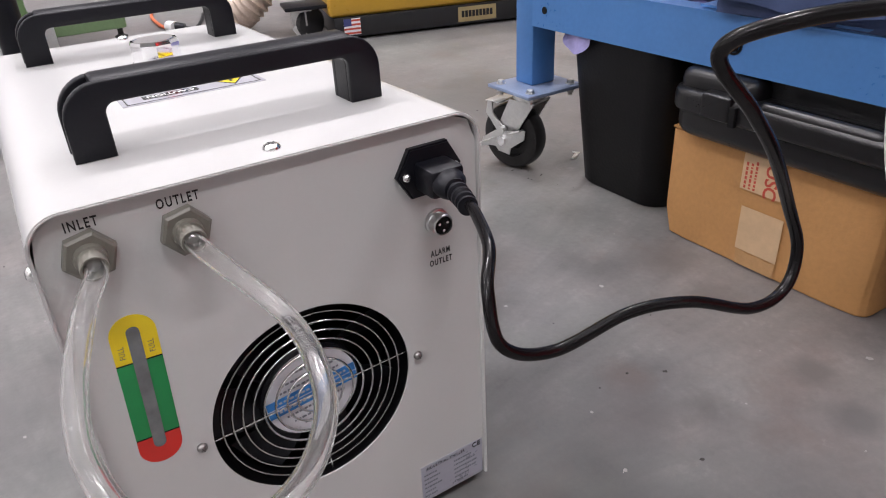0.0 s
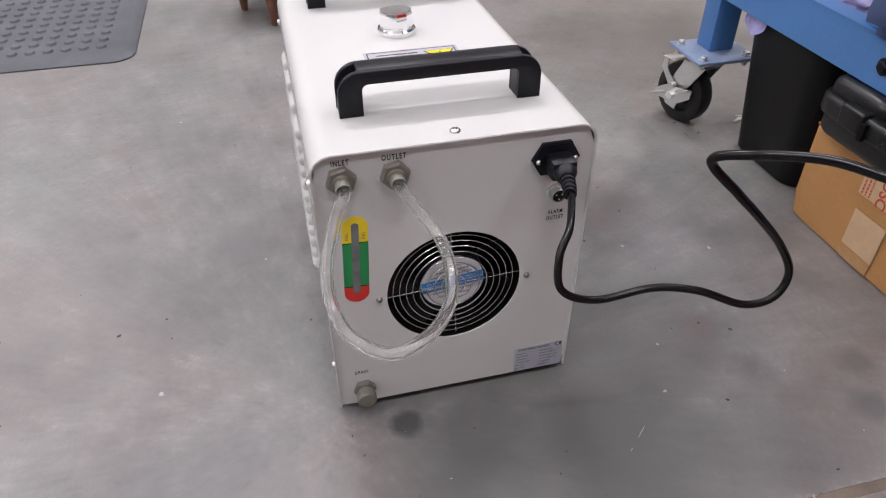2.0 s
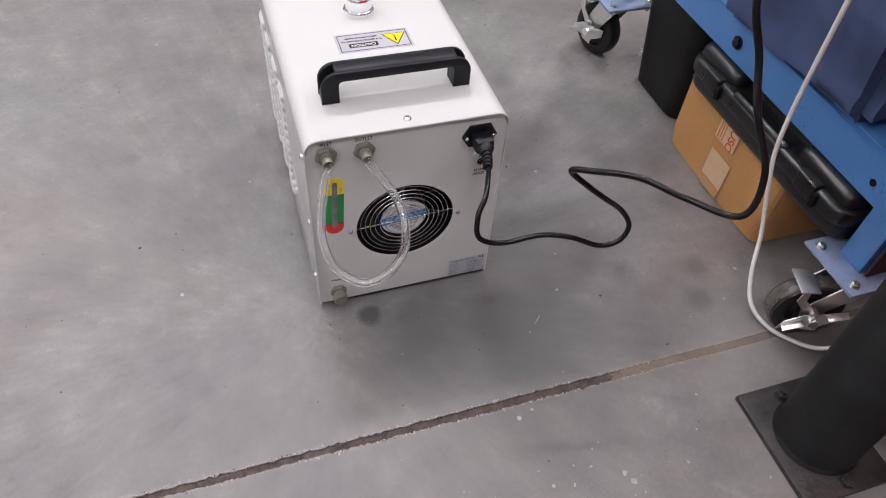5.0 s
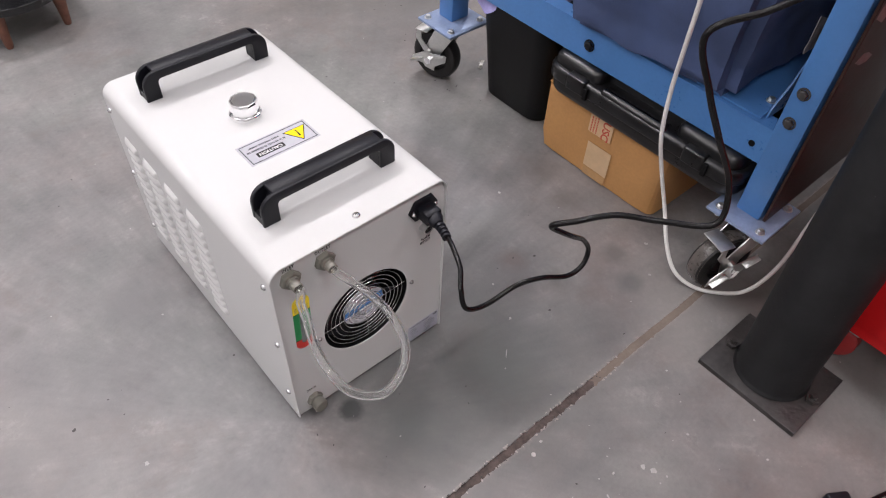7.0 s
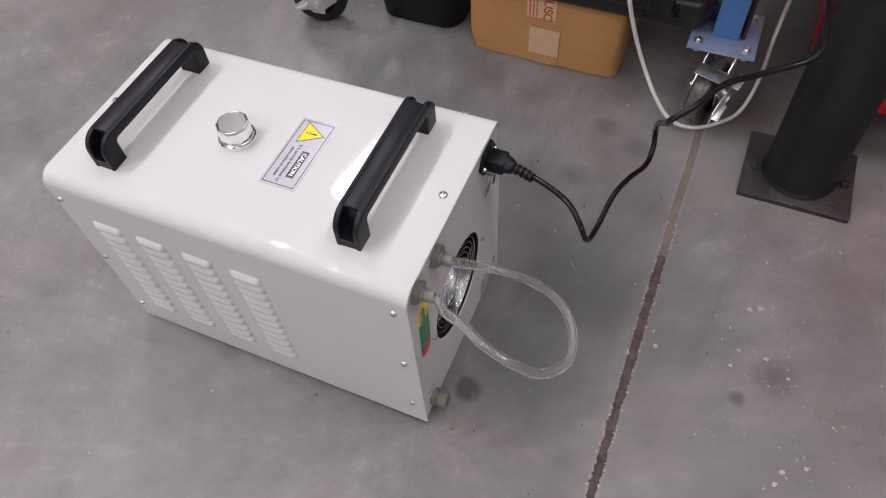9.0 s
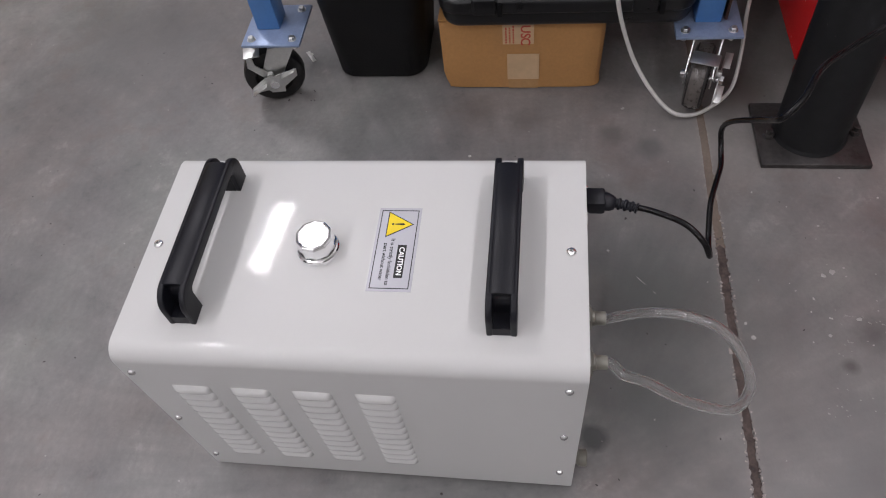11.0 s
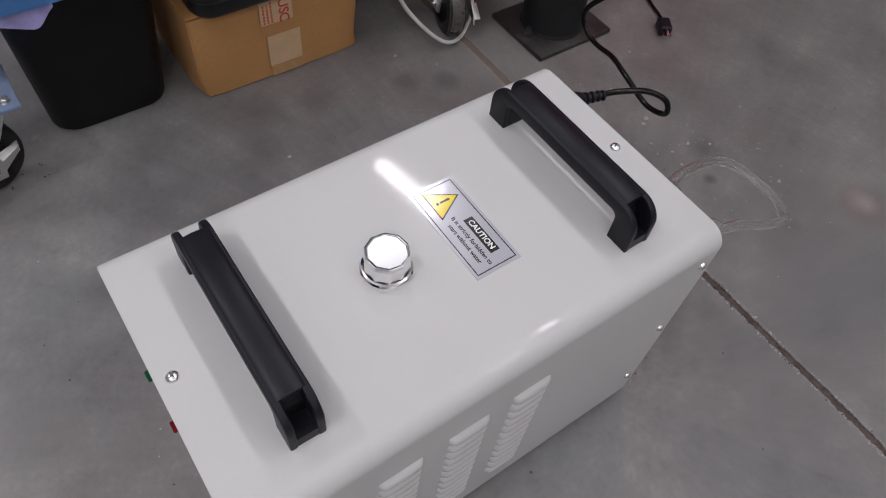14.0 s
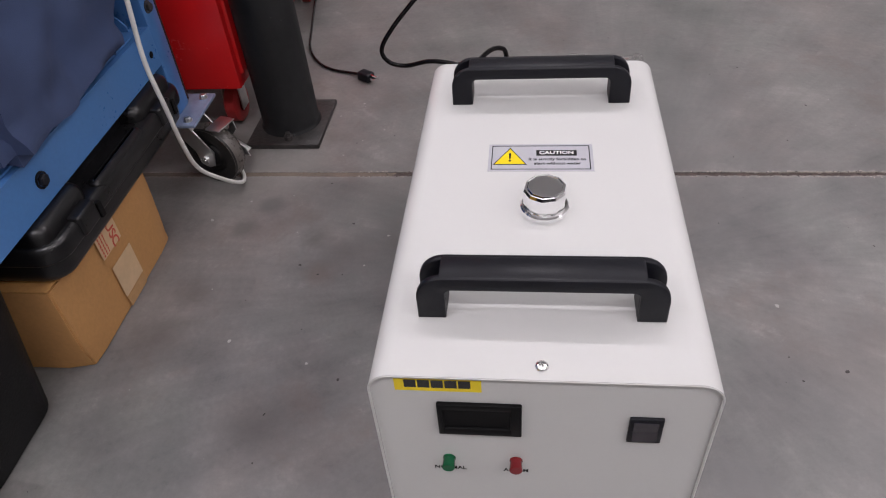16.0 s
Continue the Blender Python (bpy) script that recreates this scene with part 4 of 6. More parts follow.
def front_fittings(front):
    bm = shape()
    flat(bm, on_front(0.2145, 0.3235), -0.0340, 0.0340, -0.0065, 0.0078, 0.0003)
    sticker = part("maker_sticker", bm, YELLOW, front, "yellow maker's sticker with dark bars")
    bm = shape()
    for k in range(5):
        flat(bm, on_front(0.2145, 0.3235, 0.0003), -0.0262 + 0.0106 * k, -0.0262 + 0.0106 * k + 0.0094, -0.0022, 0.0070, 0.0002)
    part("print_bars", bm, BLACK_INK, sticker)
    # display
    bm = shape()
    x0, x1, z0, z1 = 0.1495, 0.2170, 0.2635, 0.3040
    box(bm, x0, x1, FRONT_Y, FRONT_Y + 0.004, z1 - 0.007, z1, 0.001)
    box(bm, x0, x1, FRONT_Y, FRONT_Y + 0.004, z0, z0 + 0.009, 0.001)
    box(bm, x0, x0 + 0.009, FRONT_Y, FRONT_Y + 0.0041, z0, z1, 0.001)
    box(bm, x1 - 0.005, x1, FRONT_Y, FRONT_Y + 0.0041, z0, z1, 0.001)
    disp = part("display", bm, material("display_black", (0.0035, 0.0035, 0.004), 0.45, var=0.2, bump=0.03, spec=0.16), front, "black framed temperature display, off", smooth=35)
    bm = shape()
    box(bm, x0 + 0.004, x1 - 0.004, FRONT_Y, FRONT_Y + 0.0018, z0 + 0.004, z1 - 0.004)
    part("screen", bm, DARK, disp)
    # rocker switch
    bm = shape()
    box(bm, 0.0395, 0.0660, FRONT_Y, FRONT_Y + 0.003, 0.2610, 0.2930, 0.001)
    sw = part("switch_frame", bm, BLACK_PLASTIC, front, "black rocker switch", smooth=35)
    bm = shape()
    prism(bm, [(0.2655, 0.0026), (0.2655, 0.0048), (0.2770, 0.0034), (0.2885, 0.0040), (0.2885, 0.0026)],
          frame_of((0.0625, FRONT_Y, 0), (0, 0, 1), (0, 1, 0)), 0.0190)
    part("rocker", bm, material("rocker_grey", (0.03, 0.027, 0.033), 0.2, var=0.1, bump=0), sw)
    # lamps
    for x, mt, word in ((0.2115, GREEN, "NORMAL"), (0.1540, RED, "ALARM")):
        q = on_front(x, 0.2225)
        bm = shape()
        lathe(bm, [(0.0056, 0), (0.0056, 0.0010), (0.0050, 0.0014), (0.0057, 0.0098), (0.0050, 0.0106), (0, 0.0106)], q, 16)
        part("indicator_lamp", bm, lamp_glass(mt), front, "small unlit coloured indicator lamp", smooth=40)
        lettering("printed_word", word, 0.0068, on_front(x, 0.2068, 0.0002), BLACK_INK, front)
    lettering("printed_word", "DZ30", 0.0220, on_front(0.2240, 0.100, 0.0002), BLACK_INK, front, align="LEFT", gap=1.4)
    lettering("printed_word", "IN", 0.0190, on_front(0.2380, 0.068, 0.0002), BLACK_INK, front, align="LEFT", gap=1.3)


def lamp_glass(like):
    mt = material(like.name + "_lens", {"green_print": (0.0, 0.085, 0.03), "red_print": (0.17, 0.006, 0.010)}[like.name], 0.12, var=0.15, scale=90, bump=0)
    return mt


chiller()


# ---- hose loop and cords ----
def hose_loop():
    top = thing("hose_loop", "clear vinyl hose looping from the chiller's outlet to its inlet", "hose", 0.05, -0.06, 0.1)
    bm = shape()
    way = spline(HOSE, 220)
    sweep(bm, way, 0.0054, 24, caps=False)
    outer = len(bm.verts)
    sweep(bm, way, 0.0042, 24, caps=False)
    bm.verts.ensure_lookup_table()
    last = outer - 24
    for a, b in ((0, outer), (last, outer + last)):
        for k in range(24):
            bm.faces.new((bm.verts[a + k], bm.verts[a + (k + 1) % 24], bm.verts[b + (k + 1) % 24], bm.verts[b + k]))
    bmesh.ops.recalc_face_normals(bm, faces=bm.faces)
    ob = part("hose", bm, TUBE, top, smooth=60)
    ob.visible_shadow = False
    return top


HOSE = [(0.0270, -0.0100, 0.3120), (0.0265, -0.0220, 0.3112), (0.0190, -0.0328, 0.3048), (0.0126, -0.0550, 0.3035), (0.0032, -0.0827, 0.2936), (-0.0005, -0.1162, 0.2830),
        (0.0089, -0.1430, 0.2651), (0.0370, -0.1619, 0.2563), (0.0693, -0.1557, 0.2624), (0.0905, -0.1358, 0.2734), (0.0994, -0.1034, 0.2807), (0.0999, -0.0680, 0.2841),
        (0.0916, -0.0406, 0.2912), (0.0765, -0.0220, 0.3098), (0.0755, -0.0100, 0.3110)]
hose_loop()


def power_cord():
    top = thing("power_cord", "stiff black rubber power cord plugged into the chiller", "power cord", 0.23, -0.04, 0.3)
    cx, cz = 0.2298, 0.3045
    bm = shape()
    box(bm, cx - 0.0122, cx + 0.0122, -0.023, REAR_Y - 0.003, cz - 0.0105, cz + 0.0085, 0.003)
    plug = part("plug", bm, BLACK_PLASTIC, top, "black moulded plug", smooth=40)
    bm = shape()
    rings = []
    prof = [(0.0118, 0.0092, -0.022), (0.0112, 0.0090, -0.027), (0.0085, 0.0080, -0.032), (0.0075, 0.0072, -0.033)]
    for a, b, y in prof:
        rings.append([bm.verts.new((cx + (-0.004) * (-y - 0.022) / 0.02 + a * math.cos(2 * math.pi * k / 20), y, cz - 0.001 + b * math.sin(2 * math.pi * k / 20))) for k in range(20)])
    for a, b in zip(rings, rings[1:]):
        for k in range(20):
            bm.faces.new((a[k], a[(k + 1) % 20], b[(k + 1) % 20], b[k]))
    bm.faces.new(rings[-1])
    bmesh.ops.recalc_face_normals(bm, faces=bm.faces)
    part("plug_neck", bm, BLACK_PLASTIC, plug, smooth=40)
    bm = shape()
    way = [Vector(p) for p in ((cx - 0.002, -0.031, cz - 0.001), (cx - 0.004, -0.040, cz - 0.0015), (cx - 0.007, -0.050, cz - 0.001), (cx - 0.010, -0.058, cz - 0.001))]
    way = spline(way, 26)
    sweep(bm, way, [0.0073 - 0.0012 * i / 26 - (0.0018 if (i // 3) % 2 else 0) for i in range(27)], 16)
    part("strain_relief", bm, BLACK_PLASTIC, plug, smooth=50)
    bm = shape()
    sweep(bm, spline(CORD, 300), 0.0034, 12)
    part("cable", bm, CORD_RUBBER, top, smooth=60)
    return top


CORD = [(0.2225, -0.0540, 0.3035), (0.2140, -0.0750, 0.3060), (0.1996, -0.1061, 0.3039), (0.1840, -0.1260, 0.2931), (0.1843, -0.1375, 0.2670), (0.2148, -0.1421, 0.2540),
        (0.2611, -0.1480, 0.2620), (0.2970, -0.1590, 0.2604), (0.3345, -0.1714, 0.2476), (0.3605, -0.1739, 0.2526), (0.3694, -0.1711, 0.2746), (0.3491, -0.1723, 0.3083),
        (0.3081, -0.1837, 0.3517), (0.2819, -0.1868, 0.3777), (0.2546, -0.1861, 0.4073), (0.2691, -0.2048, 0.4200), (0.3084, -0.2280, 0.4233), (0.3419, -0.2631, 0.4205),
        (0.3741, -0.3071, 0.4313), (0.3855, -0.2983, 0.4752), (0.3630, -0.2784, 0.5346), (0.3639, -0.2524, 0.5729), (0.3497, -0.2371, 0.6314), (0.3856, -0.2686, 0.6565),
        (0.4006, -0.3002, 0.6902), (0.4053, -0.3270, 0.7370), (0.4300, -0.3450, 0.8200), (0.5000, -0.3400, 1.0000), (0.5600, -0.3200, 1.5000)]
power_cord()


def white_cable():
    top = thing("white_cable", "thin white cable hanging from the bench and looping round its caster", "cable", 0.66, -0.2, 0)
    bm = shape()
    sweep(bm, spline([(0.655, -0.050, 0.80), (0.658, -0.055, 0.62), (0.665, -0.060, 0.50), (0.674, -0.056, 0.40), (0.680, -0.054, 0.32), (0.680, -0.063, 0.24), (0.687, -0.082, 0.169), (0.690, -0.108, 0.103),
                      (0.672, -0.142, 0.055), (0.661, -0.176, 0.023), (0.668, -0.210, 0.0075), (0.688, -0.246, 0.006), (0.722, -0.285, 0.02), (0.772, -0.300, 0.06),
                      (0.81, -0.30, 0.14), (0.83, -0.305, 0.30), (0.84, -0.31, 0.50)], 160), 0.0036, 10)
    part("cable", bm, WHITE_CABLE, top, smooth=60)


white_cable()


# ---- blue rolling bench ----
def caster(parent, sx, sy, wx, wy, brake, plate_z, worn=False):
    """A swivel caster: its swivel at (sx, sy), its wheel's middle over (wx, wy), its brake on the side named."""
    wr = 0.057
    o = Vector((brake[0], brake[1], 0)).normalized()
    r = Vector((o.y, -o.x, 0))
    if r.dot(Vector((wx - sx, wy - sy, 0))) < 0:
        r = -r
    at = Matrix((r, o, Vector((0, 0, 1)))).transposed().to_4x4()
    at.translation = Vector((wx, wy, wr))
    s = -abs(Vector((wx - sx, wy - sy, 0)).dot(r))
    side = frame_of((0, 0, 0), (1, 0, 0), (0, 0, 1))
    bm = shape()
    lathe(bm, [(0, -0.012), (0.020, -0.012), (0.024, -0.008), (0.034, -0.008), (0.036, -0.0165), (0.049, -0.0165), (0.0545, -0.0140), (wr, -0.008), (wr, 0.008),
               (0.0545, 0.0140), (0.049, 0.0165), (0.036, 0.0165), (0.034, 0.008), (0.024, 0.008), (0.020, 0.012), (0, 0.012)], at @ side, 40)
    wheel = part("caster_wheel", bm, WHEEL_RUBBER, parent, "black rubber caster wheel", smooth=35)
    if worn:
        bm = shape()
        lathe(bm, [(0.0535, -0.0150), (wr + 0.0004, -0.0082), (wr + 0.0006, 0.0), (wr + 0.0004, 0.0082), (0.0535, 0.0150)], at @ side, 40)
        part("tread", bm, WORN_TREAD, wheel, "worn grey rubber tread", smooth=50)
    top_z = plate_z - wr
    bm = shape()
    for y in (-0.0215, 0.0235):
        prism(bm, [(s - 0.024, top_z - 0.016), (s + 0.026, top_z - 0.016), (0.020, 0.016), (0.014, -0.012), (0.0, -0.017), (-0.014, -0.012), (-0.020, 0.012)], at @ frame_of((0, y, 0), (1, 0, 0), (0, 0, 1)), 0.0025)
    prism(bm, [(s - 0.024, -0.0235), (s + 0.026, -0.0235), (s + 0.026, 0.0235), (s - 0.024, 0.0235)], at @ pose(0, 0, top_z - 0.018), 0.003)
    fork = part("fork", bm, ZINC, parent, "zinc-plated caster fork", smooth=40)
    bm = shape()
    lathe(bm, [(0.024, -0.016), (0.028, -0.013), (0.028, -0.006), (0.023, -0.003), (0.023, 0)], at @ pose(s, 0, top_z), 28)
    part("swivel", bm, ZINC, fork, smooth=40)
    bm = shape()
    rod(bm, at @ Vector((0, -0.032, 0)), at @ Vector((0, 0.040, 0)), 0.0042, seg=12)
    rod(bm, at @ Vector((0, -0.030, 0)), at @ Vector((0, -0.0235, 0)), 0.0085, seg=6)
    rod(bm, at @ Vector((0, 0.0345, 0)), at @ Vector((0, 0.041, 0)), 0.0085, seg=6)
    part("axle", bm, CHROME, fork, smooth=40)
    # brake: a strap to the tread, a pad across it, and the bow-tie pedal
    bm = shape()
    prism(bm, [(-0.010, 0.004), (0.004, -0.004), (0.020, 0.016), (0.040, 0.040), (0.037, 0.060), (0.027, 0.060), (0.026, 0.042), (0.006, 0.022)], at @ frame_of((0, 0.0285, 0), (1, 0, 0), (0, 0, 1)), 0.0022)
    box(bm, 0.012, 0.042, -0.018, 0.0285, 0.0595, 0.0617, 0.0008, m=at)
    rod(bm, at @ Vector((0.004, 0.026, 0.016)), at @ Vector((0.004, 0.036, 0.016)), 0.0065, seg=12)
    part("brake_strap", bm, ZINC, fork, "zinc-plated brake strap", smooth=30)
    bm = shape()
    prism(bm, [(-0.046, 0.025), (-0.044, 0.008), (-0.016, -0.012), (-0.014, -0.024), (0.010, -0.021), (0.016, -0.014), (0.030, -0.015), (0.049, -0.021), (0.043, -0.003), (0.016, 0.015), (-0.012, 0.018)],
          at @ frame_of((0, 0.0345, 0), (1, 0, 0), (0, 0, 1)), 0.002)
    bmesh.ops.bevel(bm, geom=bm.edges[:], offset=0.0006, segments=2, affect="EDGES")
    box(bm, -0.046, -0.016, 0.034, 0.046, -0.001, 0.001, 0.0008, m=at @ pose(0, 0, 0.0085, 0, 22, 0) @ pose(0, 0, 0))
    box(bm, 0.018, 0.050, 0.034, 0.046, -0.001, 0.001, 0.0008, m=at @ pose(0, 0, 0.010, 0, 26, 0))
    part("brake_pedal", bm, ZINC, fork, "zinc-plated bow-shaped brake pedal", smooth=30)


def hex_bolt(parent, place, outward, r=0.0075, mat=None, name="bolt"):
    q = Matrix.Translation(place) @ Vector(outward).to_track_quat("Z", "Y").to_matrix().to_4x4()
    bm = shape()
    lathe(bm, [(r * 1.35, 0), (r * 1.35, 0.0012), (r, 0.0014)], q, 20)
    lathe(bm, [(r, 0.0012), (r, 0.0055), (r * 0.8, 0.0068), (0, 0.0068)], q @ pose(0, 0, 0, 0, 0, 17), 6)
    return part(name, bm, mat or ZINC, parent, smooth=30)


def bench():
    top = thing("rolling_bench", "blue painted steel rolling work bench on braked casters", "work bench", 0.95, 0.16)
    PZ = 0.141
    FAR, NEAR = 0.531, -0.222
    LEGX = 0.742
    for x, y, wx, wy, brake in ((0.757, FAR, 0.735, 0.557, (-0.96, -0.26)), (0.764, NEAR, 0.714, -0.222, (-0.30, -0.95)), (1.36, FAR, 1.37, 0.58, (0.9, 0.2)), (1.36, NEAR, 1.40, -0.23, (0.1, -0.9))):
        bm = shape()
        box(bm, x - 0.058, x + 0.058, y - 0.054, y + 0.054, PZ, PZ + 0.006, 0.0015)
        plate = part("caster_plate", bm, PLATE_BLUE, top, "blue-grey steel caster plate", smooth=35)
        for dx in (-0.042, 0.042):
            for dy in (-0.038, 0.038):
                hex_bolt(plate, (x + dx, y + dy, PZ + 0.006), (0, 0, 1), 0.0058)
                bm = shape()
                rod(bm, (x + dx, y + dy, PZ - 0.012), (x + dx, y + dy, PZ), 0.0042, seg=10)
                rod(bm, (x + dx, y + dy, PZ - 0.007), (x + dx, y + dy, PZ), 0.0075, seg=6)
                part("bolt_end", bm, ZINC, plate)
        caster(top, x, y, wx, wy, brake, PZ, wx < 1 and wy < 0)
        bm = shape()
        lx = LEGX if x < 1 else 1.335
        ly = y + 0.012 if y > 0 else y
        box(bm, lx, lx + 0.048, ly - 0.0215, ly + 0.0215, PZ + 0.006, 0.82, 0.003)
        part("leg", bm, BENCH_BLUE, top, smooth=35)
    # lower rails and shelf
    z0, z1 = 0.243, 0.307
    bm = shape()
    box(bm, 0.7424, 0.7464, NEAR + 0.010, FAR, z0, z1 - 0.0015)
    box(bm, 0.7424, 0.775, NEAR + 0.010, FAR, z1 - 0.004, z1 + 0.0005)
    part("front_rail", bm, BENCH_BLUE, top, smooth=35)
    bm = shape()
    box(bm, 1.377, 1.381, NEAR + 0.024, FAR - 0.024, z0, z1, 0.001)
    part("back_rail", bm, BENCH_BLUE, top, smooth=35)
    for y in (NEAR, FAR):
        bm = shape()
        box(bm, 0.788, 1.335, y - 0.002, y + 0.002, z0, z1 + 0.02, 0.001)
        part("side_rail", bm, BENCH_BLUE, top, smooth=35)
    bm = shape()
    prism(bm, [(0.762, z1), (0.764, z1 + 0.012), (0.772, z1 + 0.022), (0.800, z1 + 0.045), (0.818, z1 + 0.075), (0.84, z1 + 0.10), (1.33, z1 + 0.10), (1.33, z1)], frame_of((0, NEAR + 0.046, 0), (1, 0, 0), (0, 0, 1)), 0.003)
    part("gusset", bm, BENCH_BLUE, top, smooth=35)
    bm = shape()
    box(bm, 0.745, 1.37, NEAR - 0.031, NEAR - 0.026, 0.150, 0.80, 0.001)
    board = part("end_board", bm, BROWN_BOARD, top, "dark brown hardboard end panel")
    bm = shape()
    prism(bm, [(0.762, 0.444), (0.782, 0.433), (0.806, 0.430), (0.818, 0.436), (0.795, 0.449), (0.781, 0.452)], frame_of((0, NEAR - 0.031, 0), (1, 0, 0), (0, 0, 1)), 0.0004)
    part("torn_sticker", bm, TORN_PAPER, board, "torn grey remains of a sticker")
    bm = shape()
    prism(bm, [(0.752, 0.512), (0.780, 0.498), (0.794, 0.520), (0.786, 0.548), (0.758, 0.552)], frame_of((0, NEAR - 0.031, 0), (1, 0, 0), (0, 0, 1)), 0.0004)
    part("torn_sticker", bm, TORN_PAPER, board, "torn grey remains of a sticker")
    bm = shape()
    box(bm, 0.750, 1.376, NEAR + 0.049, 0.216, z1 + 0.002, z1 + 0.005)
    part("shelf", bm, BENCH_BLUE, top)
    bm = shape()
    box(bm, 0.715, 1.40, NEAR - 0.04, FAR + 0.04, 0.82, 0.86, 0.004)
    part("bench_top", bm, BENCH_BLUE, top, smooth=35)
    for y in (-0.160, 0.19):
        hex_bolt(top, (0.80, y, z1 + 0.005), (0, 0, 1), 0.006)
    # rail fixings
    hex_bolt(top, (0.742, 0.156, 0.274), (-1, 0, 0), 0.0085, BLACK_PLASTIC)
    for z in (0.332, 0.383):
        hex_bolt(top, (LEGX, NEAR + 0.004, z), (-1, 0, 0), 0.0075, PLATE_GRIME)
    for y in (0.494, -0.180):
        bm = shape()
        lathe(bm, [(0.0055, 0), (0.0055, 0.0006), (0, 0.0006)], frame_of((0.742, y, 0.270), (0, -1, 0), (0, 0, 1)), 16)
        part("rail_hole", bm, DARK, top)
    return top


bench()


def paper_sheet():
    top = thing("paper_sheet", "small crumpled pale paper sheet wedged between bench leg and cloth", "paper", 0.80, NEAR_GUSSET, 0.4072)
    bm = shape()
    rows = []
    for i in range(9):
        u = i / 8
        rows.append([bm.verts.new((0.792 + 0.050 * u, NEAR_GUSSET - 0.0015 + 0.004 * noise.noise(Vector((u * 4, j * 0.5, 3))) * min(1, j), 0.4072 + (0.060 - 0.022 * u) * j / 6)) for j in range(7)])
    for a, b in zip(rows, rows[1:]):
        for j in range(6):
            bm.faces.new((a[j], b[j], b[j + 1], a[j + 1]))
    r = bmesh.ops.extrude_face_region(bm, geom=bm.faces[:])
    bmesh.ops.translate(bm, verts=[v for v in r["geom"] if isinstance(v, bmesh.types.BMVert)], vec=(0, 0.0008, 0))
    bmesh.ops.recalc_face_normals(bm, faces=bm.faces)
    part("sheet", bm, TORN_PAPER, top, smooth=50)


NEAR_GUSSET = -0.175
paper_sheet()


def cardboard_box():
    top = thing("cardboard_box", "brown cardboard box with red printed tape, under the bench", "box", 0.90, 0.09)
    x0, x1, y0, y1, h = 0.749, 1.05, -0.058, 0.233, 0.154
    bm = shape()
    box(bm, x0, x1, y0, y1, 0, h)
    # the corner beside the caster is knocked flat
    corner = [e for e in bm.edges if all(abs(v.co.x - x0) < 1e-5 and abs(v.co.y - y0) < 1e-5 for v in e.verts)]
    bmesh.ops.bevel(bm, geom=corner, offset=0.011, segments=2, profile=0.35, affect="EDGES")
    bmesh.ops.bevel(bm, geom=bm.edges[:], offset=0.0025, segments=2, affect="EDGES", clamp_overlap=True)
    bmesh.ops.subdivide_edges(bm, edges=[e for e in bm.edges if e.calc_length() > 0.02], cuts=7, use_grid_fill=True)
    for v in bm.verts:
        dent = max(0, 1 - (Vector((v.co.x - x0, v.co.y - y0, (v.co.z - 0.02) * 0.5))).length / 0.045) + max(0, 1 - (v.co - Vector((x0, y1, 0))).length / 0.03)
        v.co += Vector((1, 0.6, 0.3)) * 0.0020 * noise.noise(v.co * 11) * (1 if v.co.z > 0.02 else 0)
        v.co += Vector((0.0035, 0.003 if v.co.y < 0.1 else -0.010, 0)) * dent * (1 + 0.8 * noise.noise(v.co * 60))
    body = part("carton", bm, CARD, top, smooth=50)
    bm = shape()
    box(bm, x0 - 0.0005, x1, y0 - 0.0008, y1 + 0.0008, h - 0.001, h + 0.0022, 0.0008)
    part("top_flap", bm, CARD_EDGE, top, smooth=40)
    m = frame_of((x0 - 0.0026, 0, 0), (0, -1, 0), (0, 0, 1))
    bm = shape()
    flat(bm, m, -0.114, -0.056, 0.024, 0.083, 0.0004)
    part("paper_label", bm, TAPE, top, "pale paper label")
    bm = shape()
    prism(bm, [(-0.1125, 0.0235), (-0.1120, 0.003), (-0.0575, 0.003), (-0.0565, 0.0235), (-0.066, 0.0215), (-0.078, 0.0236), (-0.094, 0.0212), (-0.103, 0.0234)], m, 0.0003)
    part("tape_end", bm, CLEAR_TAPE, top, "clear tape running under the box")
    bm = shape()
    flat(bm, m, -0.121, -0.066, 0.105, 0.1525, 0.0004)
    tape = part("tape", bm, TAPE, top, "pale packing tape with red print")
    lettering("printed_word", "US", 0.024, m @ pose(-0.0815, 0.1315, 0.0006, 0, 0, -90), RED_TEXT, tape)
    lettering("printed_word", "C", 0.024, m @ pose(-0.0815, 0.1105, 0.0006, 0, 0, -90), RED_TEXT, tape)
    bm = shape()
    rngb = random.Random(5)
    for r in range(3):
        v = 0.107
        while v < 0.142:
            w = rngb.uniform(0.002, 0.005)
            flat(bm, m @ pose(0, 0, 0.0005), -0.1165 + 0.0065 * r, -0.1135 + 0.0065 * r, v, v + w, 0.0001)
            v += w + 0.0015
    part("print_bars", bm, RED_TEXT, tape)
    return top


cardboard_box()


